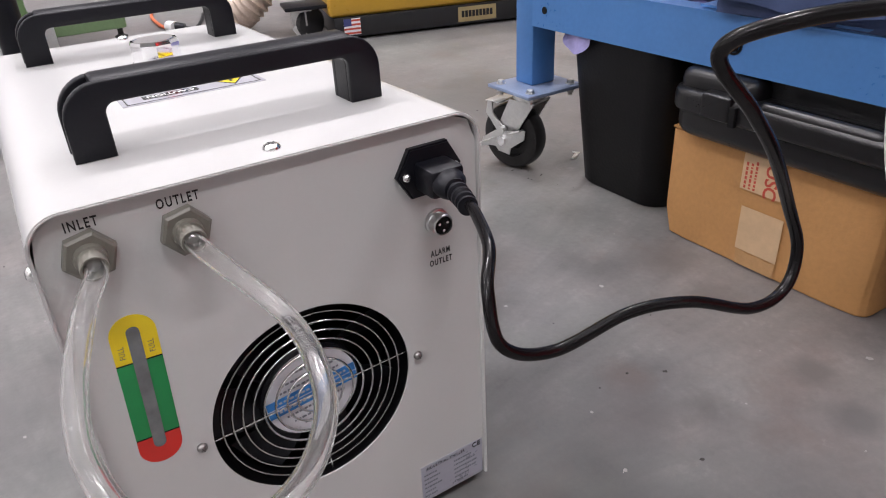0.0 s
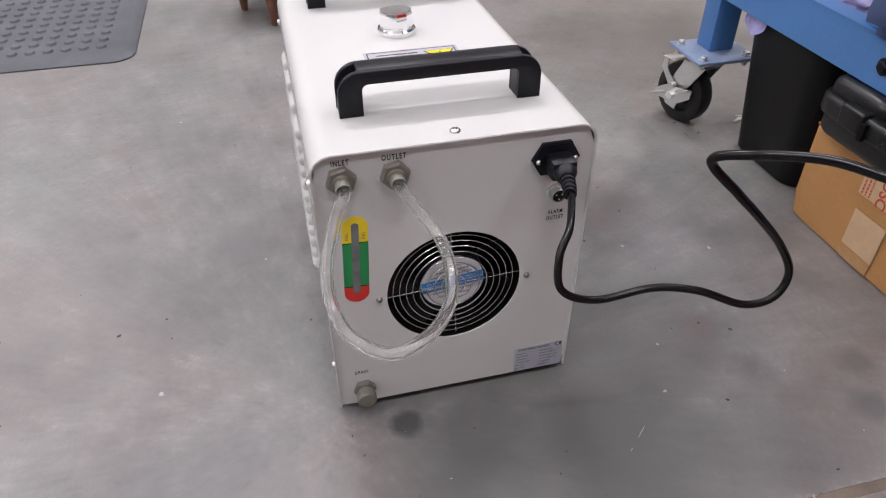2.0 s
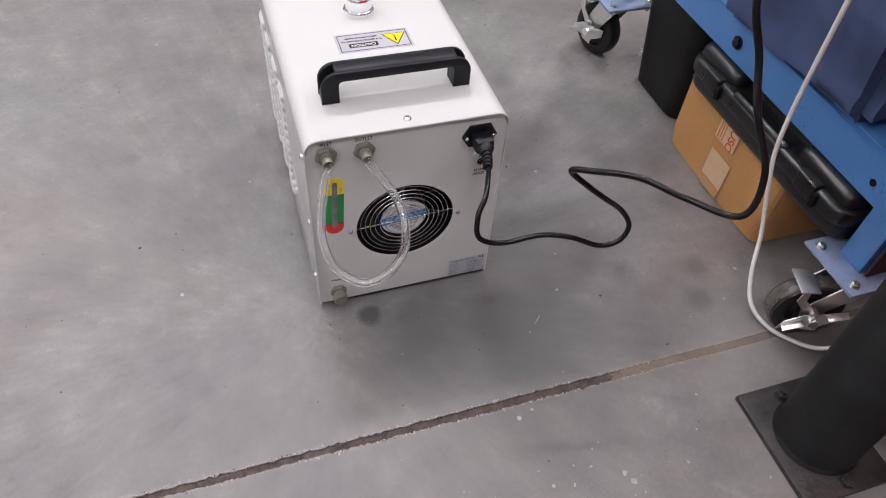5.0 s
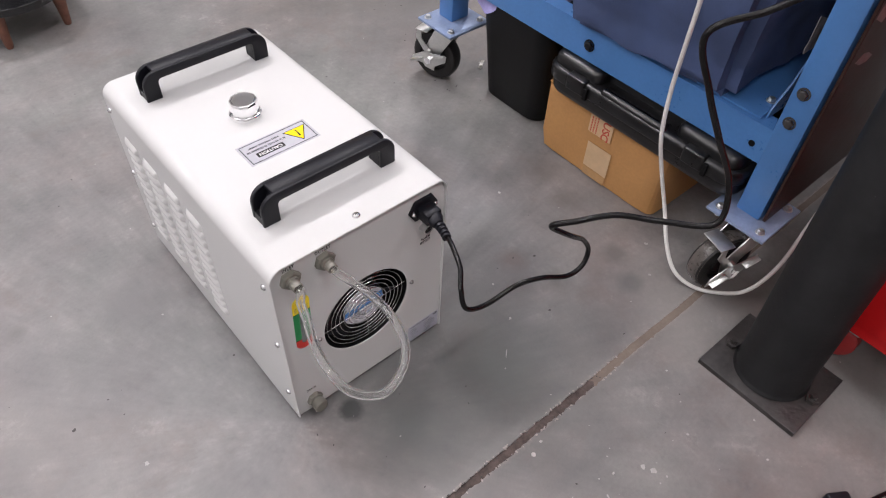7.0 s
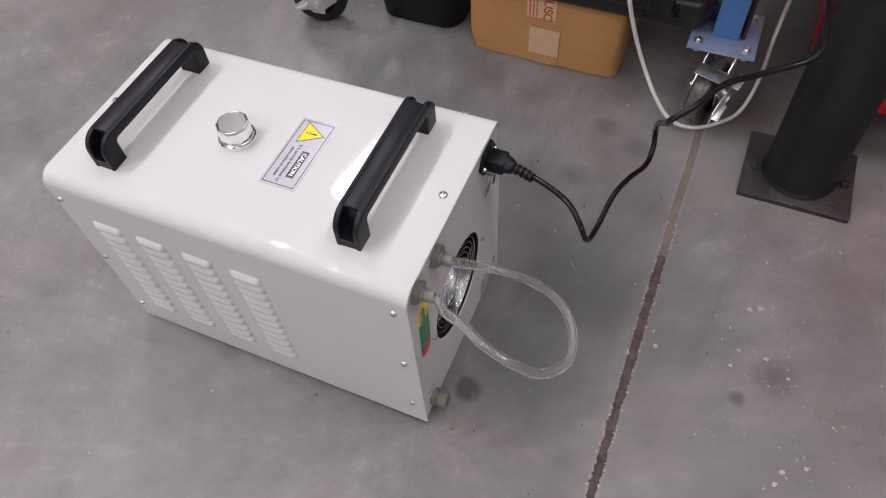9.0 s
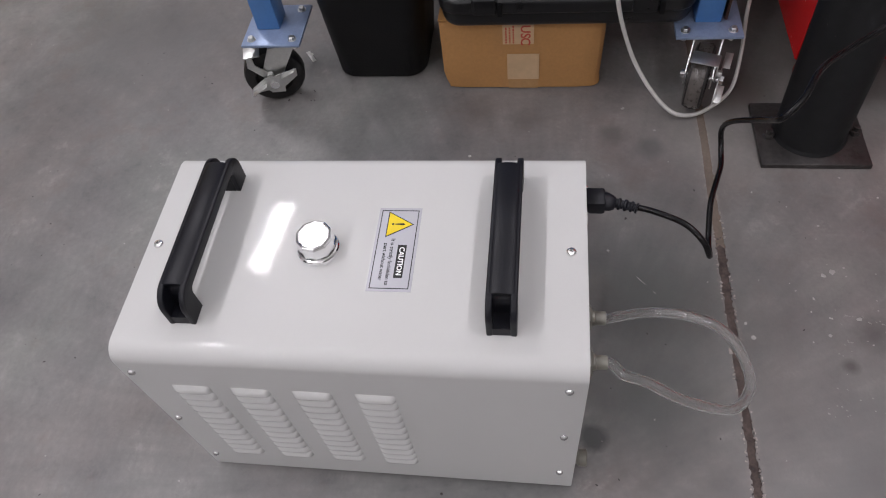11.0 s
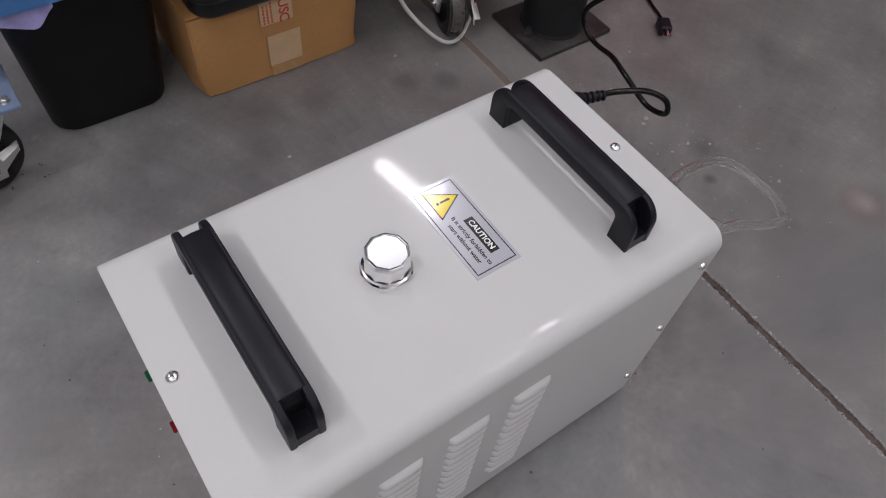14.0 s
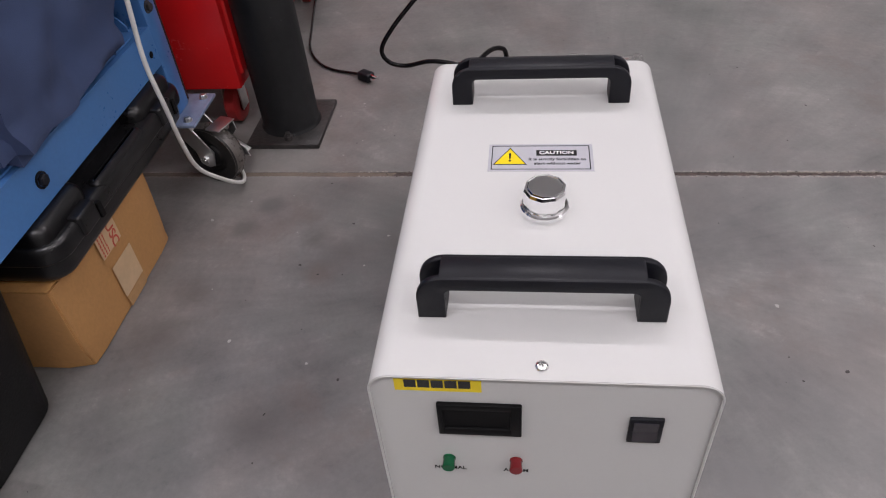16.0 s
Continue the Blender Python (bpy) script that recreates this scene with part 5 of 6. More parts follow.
def slab(bm, x0, x1, y0, y1, z0, z1, r, lo, hi):
    """A moulded slab, round in plan (r) and along its lower (lo) and upper (hi) rims."""
    rings = []
    for z, grow, b in [(z0 + lo * (1 - math.cos(math.pi / 8 * k)), 1 - math.sin(math.pi / 8 * k), lo) for k in range(5)] + \
                      [(z1 - hi * (1 - math.sin(math.pi / 8 * k)), 1 - math.cos(math.pi / 8 * k), hi) for k in range(5)]:
        inset = b * grow
        rings.append([bm.verts.new(((x0 + x1) / 2 + u, (y0 + y1) / 2 + v, z)) for u, v in round_rect(x1 - x0 - 2 * inset, y1 - y0 - 2 * inset, max(0.003, r - inset), 7)])
    for a, b in zip(rings, rings[1:]):
        n = len(a)
        for k in range(n):
            bm.faces.new((a[k], a[(k + 1) % n], b[(k + 1) % n], b[k]))
    bm.faces.new(rings[0][::-1])
    bm.faces.new(rings[-1])


def tool_case():
    top = thing("tool_case", "scuffed black moulded plastic tool case lying on the cardboard box", "tool case", 0.88, 0.01, 0.15)
    x0, x1, y0, y1 = 0.714, 1.02, -0.196, 0.228
    bm = shape()
    slab(bm, x0 + 0.008, x1, y0 + 0.004, y1 - 0.004, 0.1565, 0.200, 0.034, 0.016, 0.003)
    part("lower_shell", bm, CASE_BLACK, top, smooth=40)
    # the rim band runs right along the front, with the grip let into it
    bm = shape()
    slab(bm, x0, x1 + 0.004, y0, y1, 0.190, 0.219, 0.036, 0.006, 0.009)
    part("rim_band", bm, CASE_BLACK, top, smooth=40)
    bm = shape()
    slab(bm, x0 + 0.044, x1 - 0.006, y0 + 0.014, y1 - 0.010, 0.212, 0.262, 0.03, 0.004, 0.014)
    part("lid", bm, CASE_BLACK, top, smooth=40)
    for a, b in ((0.108, y1 - 0.008), (y0 + 0.012, -0.058)):
        bm = shape()
        slab(bm, x0 + 0.012, x0 + 0.075, a, b, 0.212, 0.241, 0.020, 0.003, 0.013)
        part("lid_bulge", bm, CASE_BLACK, top, smooth=40)
    bm = shape()
    slab(bm, x0 + 0.003, x0 + 0.022, -0.046, 0.098, 0.205, 0.225, 0.009, 0.004, 0.008)
    part("grip", bm, CASE_BLACK, top, "moulded carrying grip", smooth=50)
    for y in (0.148, -0.112):
        bm = shape()
        slab(bm, x0 - 0.0045, x0 + 0.016, y - 0.021, y + 0.021, 0.193, 0.223, 0.005, 0.003, 0.004)
        latch = part("latch", bm, CASE_BLACK, top, smooth=40)
        bm = shape()
        box(bm, x0 - 0.0055, x0 + 0.001, y - 0.030, y - 0.0215, 0.190, 0.214, 0.001)
        part("latch_slot", bm, DARK, latch)
    # moulded ribs on the end
    for z in (0.168, 0.178):
        bm = shape()
        box(bm, x0 + 0.06, x1 - 0.05, y0 + 0.0025, y0 + 0.006, z, z + 0.005, 0.001)
        part("end_rib", bm, CASE_BLACK, top, smooth=40)


tool_case()


def waste_bin():
    top = thing("waste_bin", "black plastic waste bin with a thin bag, under the bench", "waste bin", 0.88, 0.355)
    bm = shape()
    rings = []
    for z, x0, x1, y0, y1, r in ((0.0, 0.784, 0.965, 0.279, 0.448, 0.035), (0.004, 0.780, 0.97, 0.275, 0.452, 0.04), (0.225, 0.754, 1.0, 0.256, 0.460, 0.04), (0.285, 0.752, 1.006, 0.252, 0.464, 0.04),
                                 (0.287, 0.7495, 1.010, 0.249, 0.467, 0.04), (0.296, 0.7495, 1.010, 0.249, 0.467, 0.04), (0.296, 0.756, 1.0, 0.257, 0.459, 0.038), (0.03, 0.80, 0.95, 0.295, 0.435, 0.03)):
        cx, cy = (x0 + x1) / 2, (y0 + y1) / 2
        rings.append([bm.verts.new((cx + u, cy + v, z)) for u, v in round_rect(x1 - x0, y1 - y0, r)])
    for a, b in zip(rings, rings[1:]):
        n = len(a)
        for k in range(n):
            bm.faces.new((a[k], a[(k + 1) % n], b[(k + 1) % n], b[k]))
    bm.faces.new(rings[0][::-1])
    bm.faces.new(rings[-1])
    bmesh.ops.recalc_face_normals(bm, faces=bm.faces)
    part("bin_body", bm, BIN_BLACK, top, smooth=40)
    # the liner: its hem folded out over one corner, its crumpled neck inside
    bm = shape()
    rows = []
    n = 26
    for j in range(10):
        row = []
        for k in range(n + 1):
            u, v = k / n, j / 9
            a = radians(105 + 75 * min(1, u / 0.45))
            along = 0.036 * max(0.0, u - 0.45) / 0.55
            low = max(0.0, v - 0.62) / 0.38
            out = 0.0405 + low * (0.008 + 0.003 * noise.noise((u * 5, v * 2.0, 3)) + 0.003 * math.sin(13 * u))
            fall = 0.014 + 0.074 * v * (0.30 + 0.70 * math.sin(math.pi * (0.12 + 0.76 * u)) ** 0.6)
            row.append(bm.verts.new((0.7895 + out * math.cos(a), 0.427 + out * math.sin(a) - along, 0.305 - fall)))
        rows.append(row)
    for a, b in zip(rows, rows[1:]):
        for k in range(n):
            bm.faces.new((a[k], a[k + 1], b[k + 1], b[k]))
    part("bag_hem", bm, BAG, top, "crumpled violet plastic bag hem", smooth=60)
    bm = shape()
    bmesh.ops.create_icosphere(bm, subdivisions=5, radius=1)
    for v in bm.verts:
        c = v.co.copy()
        k = 1 + 0.20 * noise.noise(c * 2.2) + 0.20 * abs(noise.noise(c * 4.5)) + 0.11 * abs(noise.noise(c * 9)) + 0.05 * abs(noise.noise(c * 19))
        v.co = Vector((0.882 + 0.100 * c.x * k, 0.338 + 0.106 * c.y * k, 0.292 + 0.052 * c.z * k))
    part("bag_neck", bm, BAG, top, "crumpled violet plastic liner", smooth=60)


waste_bin()


def folded_cloth():
    """A soft padded cover, boxy and creased, set on the shelf and sagging over the rail."""
    bm = shape()
    bmesh.ops.create_cube(bm, size=1)
    bmesh.ops.bevel(bm, geom=bm.edges[:], offset=0.06, segments=2, affect="EDGES")
    bmesh.ops.subdivide_edges(bm, edges=bm.edges[:], cuts=18, use_grid_fill=True)
    for v in bm.verts:
        c = v.co
        x, y, z = 0.728 + 0.37 * (c.x + 0.5), -0.128 + 0.338 * (c.y + 0.5), 0.3125 + 0.30 * (c.z + 0.5)
        front = max(0.0, 0.5 - (c.x + 0.5)) * 2
        q = Vector((x, y, z))
        fold = 0.016 * noise.noise(q * 7) + 0.008 * noise.noise(q * 19) + 0.004 * noise.noise(q * 45)
        x += -0.020 * front * math.sin(math.pi * min(1, max(0, (c.z + 0.45)))) + fold * 0.8
        y += 0.7 * fold
        z += (0.5 * fold if c.z > -0.3 else 0) - 0.06 * (c.y + 0.5) * max(0, c.z)
        # the hem hangs over the rail
        if c.z < -0.38 and c.x < -0.3:
            z -= 0.003 + 0.012 * max(0, noise.noise((y * 9, 1, 4)) + 0.3 * (c.y + 0.5))
            x -= 0.006
        v.co = (x, y, max(z, 0.3125) if c.x > -0.42 else z)
    bmesh.ops.recalc_face_normals(bm, faces=bm.faces)
    ob = part("cloth_cover", bm, CLOTH, None, smooth=70)
    tagged(ob, "crumpled navy blue cloth cover heaped on the bench shelf", "cloth cover")


folded_cloth()


# ---- steel column ----
def column():
    top = thing("steel_column", "black painted round steel column bolted to the floor", "column", 0.622, -0.402, kind="structure")
    bm = shape()
    box(bm, 0.551, 0.697, -0.487, -0.315, 0, 0.010, 0.0015)
    part("base_plate", bm, PLATE_GRIME, top, "grimy dark steel base plate", smooth=35)
    bm = shape()
    lathe(bm, [(0.0605, 0.0115), (0.0580, 0.016), (0.0565, 0.019), (0.0565, ROOF_Z - 0.01)], pose(0.626, -0.402, 0, -1.6), 48)
    part("pipe", bm, COLUMN_PAINT, top, smooth=40)
    for x, y in ((0.614, -0.333), (0.622, -0.473)):
        bm = shape()
        rod(bm, (x, y, 0.012), (x, y, 0.026), 0.005, seg=12)
        rod(bm, (x, y, 0.012), (x, y, 0.019), 0.0095, seg=6)
        part("anchor_bolt", bm, PLATE_GRIME, top, smooth=30)


column()


def tool_cabinet():
    top = thing("tool_cabinet", "glossy red steel rolling tool cabinet behind the column", "tool cabinet", 0.95, -0.75)
    bm = shape()
    box(bm, 0.695, 1.20, -1.10, -0.362, 0.105, 0.95, 0.004)
    part("cabinet_body", bm, TOOLBOX_RED, top, smooth=35)
    for k, (z0, z1) in enumerate(((0.13, 0.36), (0.37, 0.56), (0.57, 0.74), (0.75, 0.92))):
        bm = shape()
        box(bm, 0.688, 0.700, -1.085, -0.377, z0, z1, 0.003)
        part("drawer", bm, TOOLBOX_RED, top, smooth=35)
    for y in (-0.43, -1.03):
        for x in (0.745, 1.14):
            bm = shape()
            lathe(bm, [(0.018, -0.014), (0.034, -0.014), (0.040, -0.009), (0.040, 0.009), (0.034, 0.014), (0.018, 0.014), (0, 0.014)], frame_of((x, y, 0.040), (0, 1, 0), (0, 0, 1)), 28)
            wheel = part("wheel", bm, material("wheel_red", (0.30, 0.02, 0.02), 0.4, var=0.15, bump=0.05), top, "dark red caster wheel", smooth=40)
            bm = shape()
            for s in (-1, 1):
                box(bm, x + s * 0.018 - 0.0015, x + s * 0.018 + 0.0015, y - 0.016, y + 0.016, 0.030, 0.092)
            box(bm, x - 0.035, x + 0.035, y - 0.035, y + 0.035, 0.090, 0.105, 0.001)
            part("wheel_fork", bm, ZINC, top, smooth=35)


tool_cabinet()


def floor_plug():
    top = thing("extension_cord", "black extension cord with its plug lying on the floor", "extension cord", 0.495, -0.58)
    d = Vector((-0.83, 0.56, 0)).normalized()
    p = Vector((0.502, -0.581, 0.011))
    bm = shape()
    box(bm, -0.020, 0.014, -0.012, 0.012, -0.010, 0.010, 0.004, 3, m=frame_of(p, d, Vector((-d.y, d.x, 0))))
    plug = part("plug", bm, BLACK_PLASTIC, top, smooth=40)
    bm = shape()
    q = frame_of(p, d, Vector((-d.y, d.x, 0)))
    for v in (-0.006, 0.006):
        box(bm, 0.013, 0.030, v - 0.0007, v + 0.0007, -0.003, 0.003, m=q)
    rod(bm, q @ Vector((0.013, 0, 0.006)), q @ Vector((0.031, 0, 0.006)), 0.0022, seg=8)
    part("prong", bm, CHROME, plug)
    bm = shape()
    sweep(bm, spline([q @ Vector((-0.018, 0, 0)), q @ Vector((-0.045, 0.002, -0.006)), Vector((0.590, -0.628, 0.004)), Vector((0.632, -0.665, 0.004)), Vector((0.668, -0.735, 0.004)), Vector((0.690, -0.84, 0.004)), Vector((0.715, -0.98, 0.004)), Vector((0.74, -1.14, 0.004))], 80), 0.0031, 10)
    part("cable", bm, CORD_RUBBER, top, smooth=60)


floor_plug()


def paint_specks():
    """Dried paint drops and grit lying on the concrete."""
    rng = random.Random(11)
    spots = [(0.347, -0.386, 4.6), (0.340, -0.372, 3.4), (0.231, -0.257, 3.6), (0.254, -0.25, 2.4), (0.433, -0.383, 2), (0.532, -0.434, 1.9), (0.404, 0.012, 1.7),
             (0.638, -0.149, 2.4), (0.299, -0.351, 1.8), (0.491, -0.483, 1.8), (0.499, -0.293, 1.6), (-0.202, 0.083, 3.2), (-0.018, 0.233, 2), (-0.068, 0.31, 1.8),
             (0.693, -0.097, 3), (0.573, 0.174, 2.8), (0.267, -0.406, 3.2), (0.247, -0.439, 2.6), (0.239, -0.362, 3), (-0.573, 0.699, 2.2), (-0.203, 0.777, 2.2), (0.45, 0.21, 2.4), (0.376, -0.06, 2), (0.582, -0.333, 2), (0.112, -0.449, 4), (0.093, -0.443, 3.5), (0.128, -0.477, 3)]
    for k in range(34):
        spots.append((rng.gauss(0.24, 0.15), rng.gauss(-0.46, 0.12), rng.uniform(0.5, 1.7)))
    for k in range(30):
        spots.append((rng.uniform(-0.9, 0.7), rng.uniform(-0.8, 1.0), rng.uniform(0.5, 1.3)))

    def drop(bm, x, y, r, long=1.0, turn=0.0):
        n = 9
        ring = []
        for k in range(n):
            a = 2 * math.pi * k / n
            q = r * rng.uniform(0.72, 1.15)
            u, v = q * long * math.cos(a), q * math.sin(a)
            ring.append((x + u * math.cos(turn) - v * math.sin(turn), y + u * math.sin(turn) + v * math.cos(turn)))
        lo = [bm.verts.new((u, v, 0.0)) for u, v in ring]
        hi = [bm.verts.new((x + 0.7 * (u - x), y + 0.7 * (v - y), 0.0005)) for u, v in ring]
        for k in range(n):
            bm.faces.new((lo[k], lo[(k + 1) % n], hi[(k + 1) % n], hi[k]))
        bm.faces.new(hi)

    def clear_of(x, y):
        return not (-0.02 < x < 0.29 and -0.02 < y < 0.5) and abs(y + 0.231) > 0.012 and not (0.54 < x < 0.71 and -0.5 < y < -0.3)

    bm = shape()
    for x, y, r in spots:
        if clear_of(x, y):
            drop(bm, x, y, 0.001 * r, rng.uniform(1, 1.4), rng.uniform(0, 3))
    # chalky smears broken into flakes
    chalk = shape()
    for cx, cy, spread in ((0.271, -0.407, 0.016), (0.223, -0.385, 0.010), (0.129, -0.355, 0.011), (0.205, -0.495, 0.020), (0.134, -0.463, 0.024), (0.243, -0.450, 0.014), (0.18, -0.42, 0.05)):
        for k in range(9):
            x, y = rng.gauss(cx, spread), rng.gauss(cy, spread)
            if clear_of(x, y):
                drop(chalk, x, y, rng.uniform(0.0004, 0.0015), rng.uniform(1, 3), rng.uniform(0.3, 1.6))
    for k in range(3):
        u = (0.05, 0.72, 0.98)[k]
        drop(bm, 0.378 - 0.079 * u, -0.056 - 0.071 * u, (0.0005, 0.0007, 0.0005)[k], (7, 15, 6)[k], 0.74)
    ob = part("paint_specks", bm, material("dried_paint", (0.36, 0.345, 0.33), 0.6, var=0.2, scale=40, bump=0.2), None)
    tagged(ob, "dried white paint drops scattered on the concrete floor", "paint specks", kind="stuff")
    ob = part("chalk_smears", chalk, material("chalk_dust", (0.265, 0.255, 0.245), 0.8, var=0.25, scale=60, bump=0.2), None)
    tagged(ob, "faint chalky smears dried on the concrete floor", "chalk smears", kind="stuff")
    bm = shape()
    for x, y, r in ((0.508, 0.013, 2.2), (0.40, 0.236, 2), (-0.26, 0.197, 2.4), (-0.202, 0.214, 1.5), (-0.018, 0.166, 1.8), (0.44, -0.09, 1.8), (0.474, 0.034, 1.5)):
        drop(bm, x, y, 0.001 * r, 1.4, rng.uniform(0, 3))
    for k in range(9):
        drop(bm, rng.gauss(0.735, 0.022), rng.gauss(0.50, 0.03), rng.uniform(0.0006, 0.0017), rng.uniform(1, 2.2), rng.uniform(0, 3))
    for k in range(110):
        x, y = rng.uniform(-0.9, 0.9), rng.uniform(-0.8, 1.0)
        if clear_of(x, y):
            drop(bm, x, y, rng.uniform(0.0005, 0.0013), rng.uniform(1, 2.5), rng.uniform(0, 3))
    for k in range(140):
        side = rng.choice((-1, 1))
        drop(bm, rng.uniform(-0.7, 0.42), -0.231 + side * rng.uniform(0.002, 0.008), rng.uniform(0.0005, 0.0014), rng.uniform(1, 2), rng.uniform(0, 3))
    ob = part("floor_grit", bm, material("dark_grit", (0.05, 0.045, 0.042), 0.8, var=0.4, scale=60, bump=0.3), None)
    tagged(ob, "dark specks of grit on the concrete floor", "grit", kind="stuff")


paint_specks()


def joint_crumbs():
    """Pale crumbs broken off the sawn edges."""
    rng = random.Random(21)
    bm = shape()
    for k in range(330):
        side = rng.choice((-1, 1))
        x = rng.uniform(-0.8, 0.46)
        y = JOINT_Y + side * (0.0062 + abs(rng.gauss(0, 0.0016)))
        r = rng.uniform(0.0006, 0.0019)
        turn = rng.uniform(0, 3)
        pts = []
        for j in range(6):
            a = math.pi / 3 * j
            q = r * rng.uniform(0.6, 1.2)
            u, v = 1.6 * q * math.cos(a), q * math.sin(a)
            pts.append((x + u * math.cos(turn) - v * math.sin(turn), y + u * math.sin(turn) + v * math.cos(turn)))
        lo = [bm.verts.new((u, v, -0.0002)) for u, v in pts]
        hi = [bm.verts.new((x + 0.6 * (u - x), y + 0.6 * (v - y), 0.5 * r)) for u, v in pts]
        for j in range(6):
            bm.faces.new((lo[j], lo[(j + 1) % 6], hi[(j + 1) % 6], hi[j]))
        bm.faces.new(hi)
    ob = part("joint_crumbs", bm, material("concrete_crumb", (0.33, 0.295, 0.27), 0.9, var=0.25, scale=60, bump=0.3), None)
    tagged(ob, "pale concrete crumbs along the edges of the joint", "crumbs", kind="stuff")


joint_crumbs()


def cable_clip():
    top = thing("metal_clip", "small bright bent metal clip lying on the floor", "clip", 0.845, 0.522)
    bm = shape()
    m = pose(0.845, 0.522, 0.0, 0, 0, 35)
    box(bm, -0.018, 0.018, -0.004, 0.004, 0.0, 0.0012, 0.0004, m=m)
    box(bm, -0.018, -0.004, -0.004, 0.004, -0.0006, 0.0006, 0.0003, m=m @ pose(0.004, 0, 0.005, 0, 25, 0))
    part("strip", bm, ZINC, top, smooth=40)


cable_clip()


# ---- far things across the floor ----
def floor_mat():
    x0, x1, y0, y1 = -0.93, -0.315, 1.105, 2.165
    top = thing("rubber_mat", "dark grey perforated rubber anti-fatigue mat on the floor", "floor mat", (x0 + x1) / 2, (y0 + y1) / 2)
    cx, cy = (x0 + x1) / 2, (y0 + y1) / 2
    bm = shape()
    lo = [(cx + u, cy + v) for u, v in round_rect(x1 - x0, y1 - y0, 0.05, 8)]
    hi = [(cx + u, cy + v) for u, v in round_rect(x1 - x0 - 0.03, y1 - y0 - 0.03, 0.045, 8)]
    a = [bm.verts.new((x, y, 0.0)) for x, y in lo]
    b = [bm.verts.new((x, y, 0.003)) for x, y in lo]
    c = [bm.verts.new((x, y, 0.011)) for x, y in hi]
    n = len(a)
    for p, q in ((a, b), (b, c)):
        for k in range(n):
            bm.faces.new((p[k], p[(k + 1) % n], q[(k + 1) % n], q[k]))
    bm.faces.new(c)
    bmesh.ops.recalc_face_normals(bm, faces=bm.faces)
    part("mat_sheet", bm, MAT_RUBBER, top, smooth=40)
    bm = shape()
    vs, fs = [], []
    for i in range(22):
        for j in range(46):
            px, py = x1 - 0.075 - 0.038 * i, y0 + 0.075 + 0.045 * j
            if px < x0 + 0.06 or py > y1 - 0.06:
                continue
            base = len(vs)
            for k in range(8):
                t = 2 * math.pi * k / 8
                vs.append((px + 0.013 * math.cos(t), py + 0.015 * math.sin(t), 0.0105))
            for k in range(8):
                t = 2 * math.pi * k / 8
                vs.append((px + 0.009 * math.cos(t), py + 0.011 * math.sin(t), 0.0155))
            for k in range(8):
                fs.append((base + k, base + (k + 1) % 8, base + 8 + (k + 1) % 8, base + 8 + k))
            fs.append(tuple(base + 8 + k for k in range(8)))
    bm.free()
    me = bpy.data.meshes.new("studs")
    me.from_pydata(vs, [], fs)
    me.materials.append(MAT_RUBBER)
    ob = new("studs", me)
    put_under(ob, top)
    tagged(ob, kind="stuff")


floor_mat()


def pedestal():
    cx, cy = 0.062, 1.362
    top = thing("pedestal_stand", "black round dished pedestal base on short brown feet", "pedestal stand", cx, cy)
    bm = shape()
    lathe(bm, [(0, 0.082), (0.136, 0.082), (0.147, 0.087), (0.152, 0.105), (0.149, 0.106), (0.143, 0.091), (0.132, 0.087), (0.05, 0.093), (0, 0.093)], pose(cx, cy, 0), 56)
    part("dish", bm, material("gloss_black", (0.012, 0.012, 0.013), 0.15, var=0.3, scale=20, bump=0.02), top, "glossy black dish", smooth=35)
    for k in range(5):
        a = radians(172 + 72 * k)
        x, y = cx + 0.126 * math.cos(a), cy + 0.126 * math.sin(a)
        bm = shape()
        lathe(bm, [(0, 0), (0.007, 0), (0.009, 0.004), (0.012, 0.040), (0.016, 0.072), (0.016, 0.0825), (0, 0.0825)], pose(x, y, 0), 14)
        part("foot", bm, COPPER, top, "tapered brown foot", smooth=40)
        bm = shape()
        lathe(bm, [(0.009, 0), (0.0085, 0.004), (0.005, 0.0065), (0, 0.0065)], pose(x, y, 0.087), 14)
        part("cap_nut", bm, CHROME, top, smooth=50)
    bm = shape()
    lathe(bm, [(0.045, 0.091), (0.040, 0.098), (0.028, 0.102), (0.027, 0.5), (0.026, 1.0), (0, 1.0)], pose(cx + 0.003, cy, 0), 24)
    part("post", bm, BLACK_PLASTIC, top, smooth=40)


pedestal()


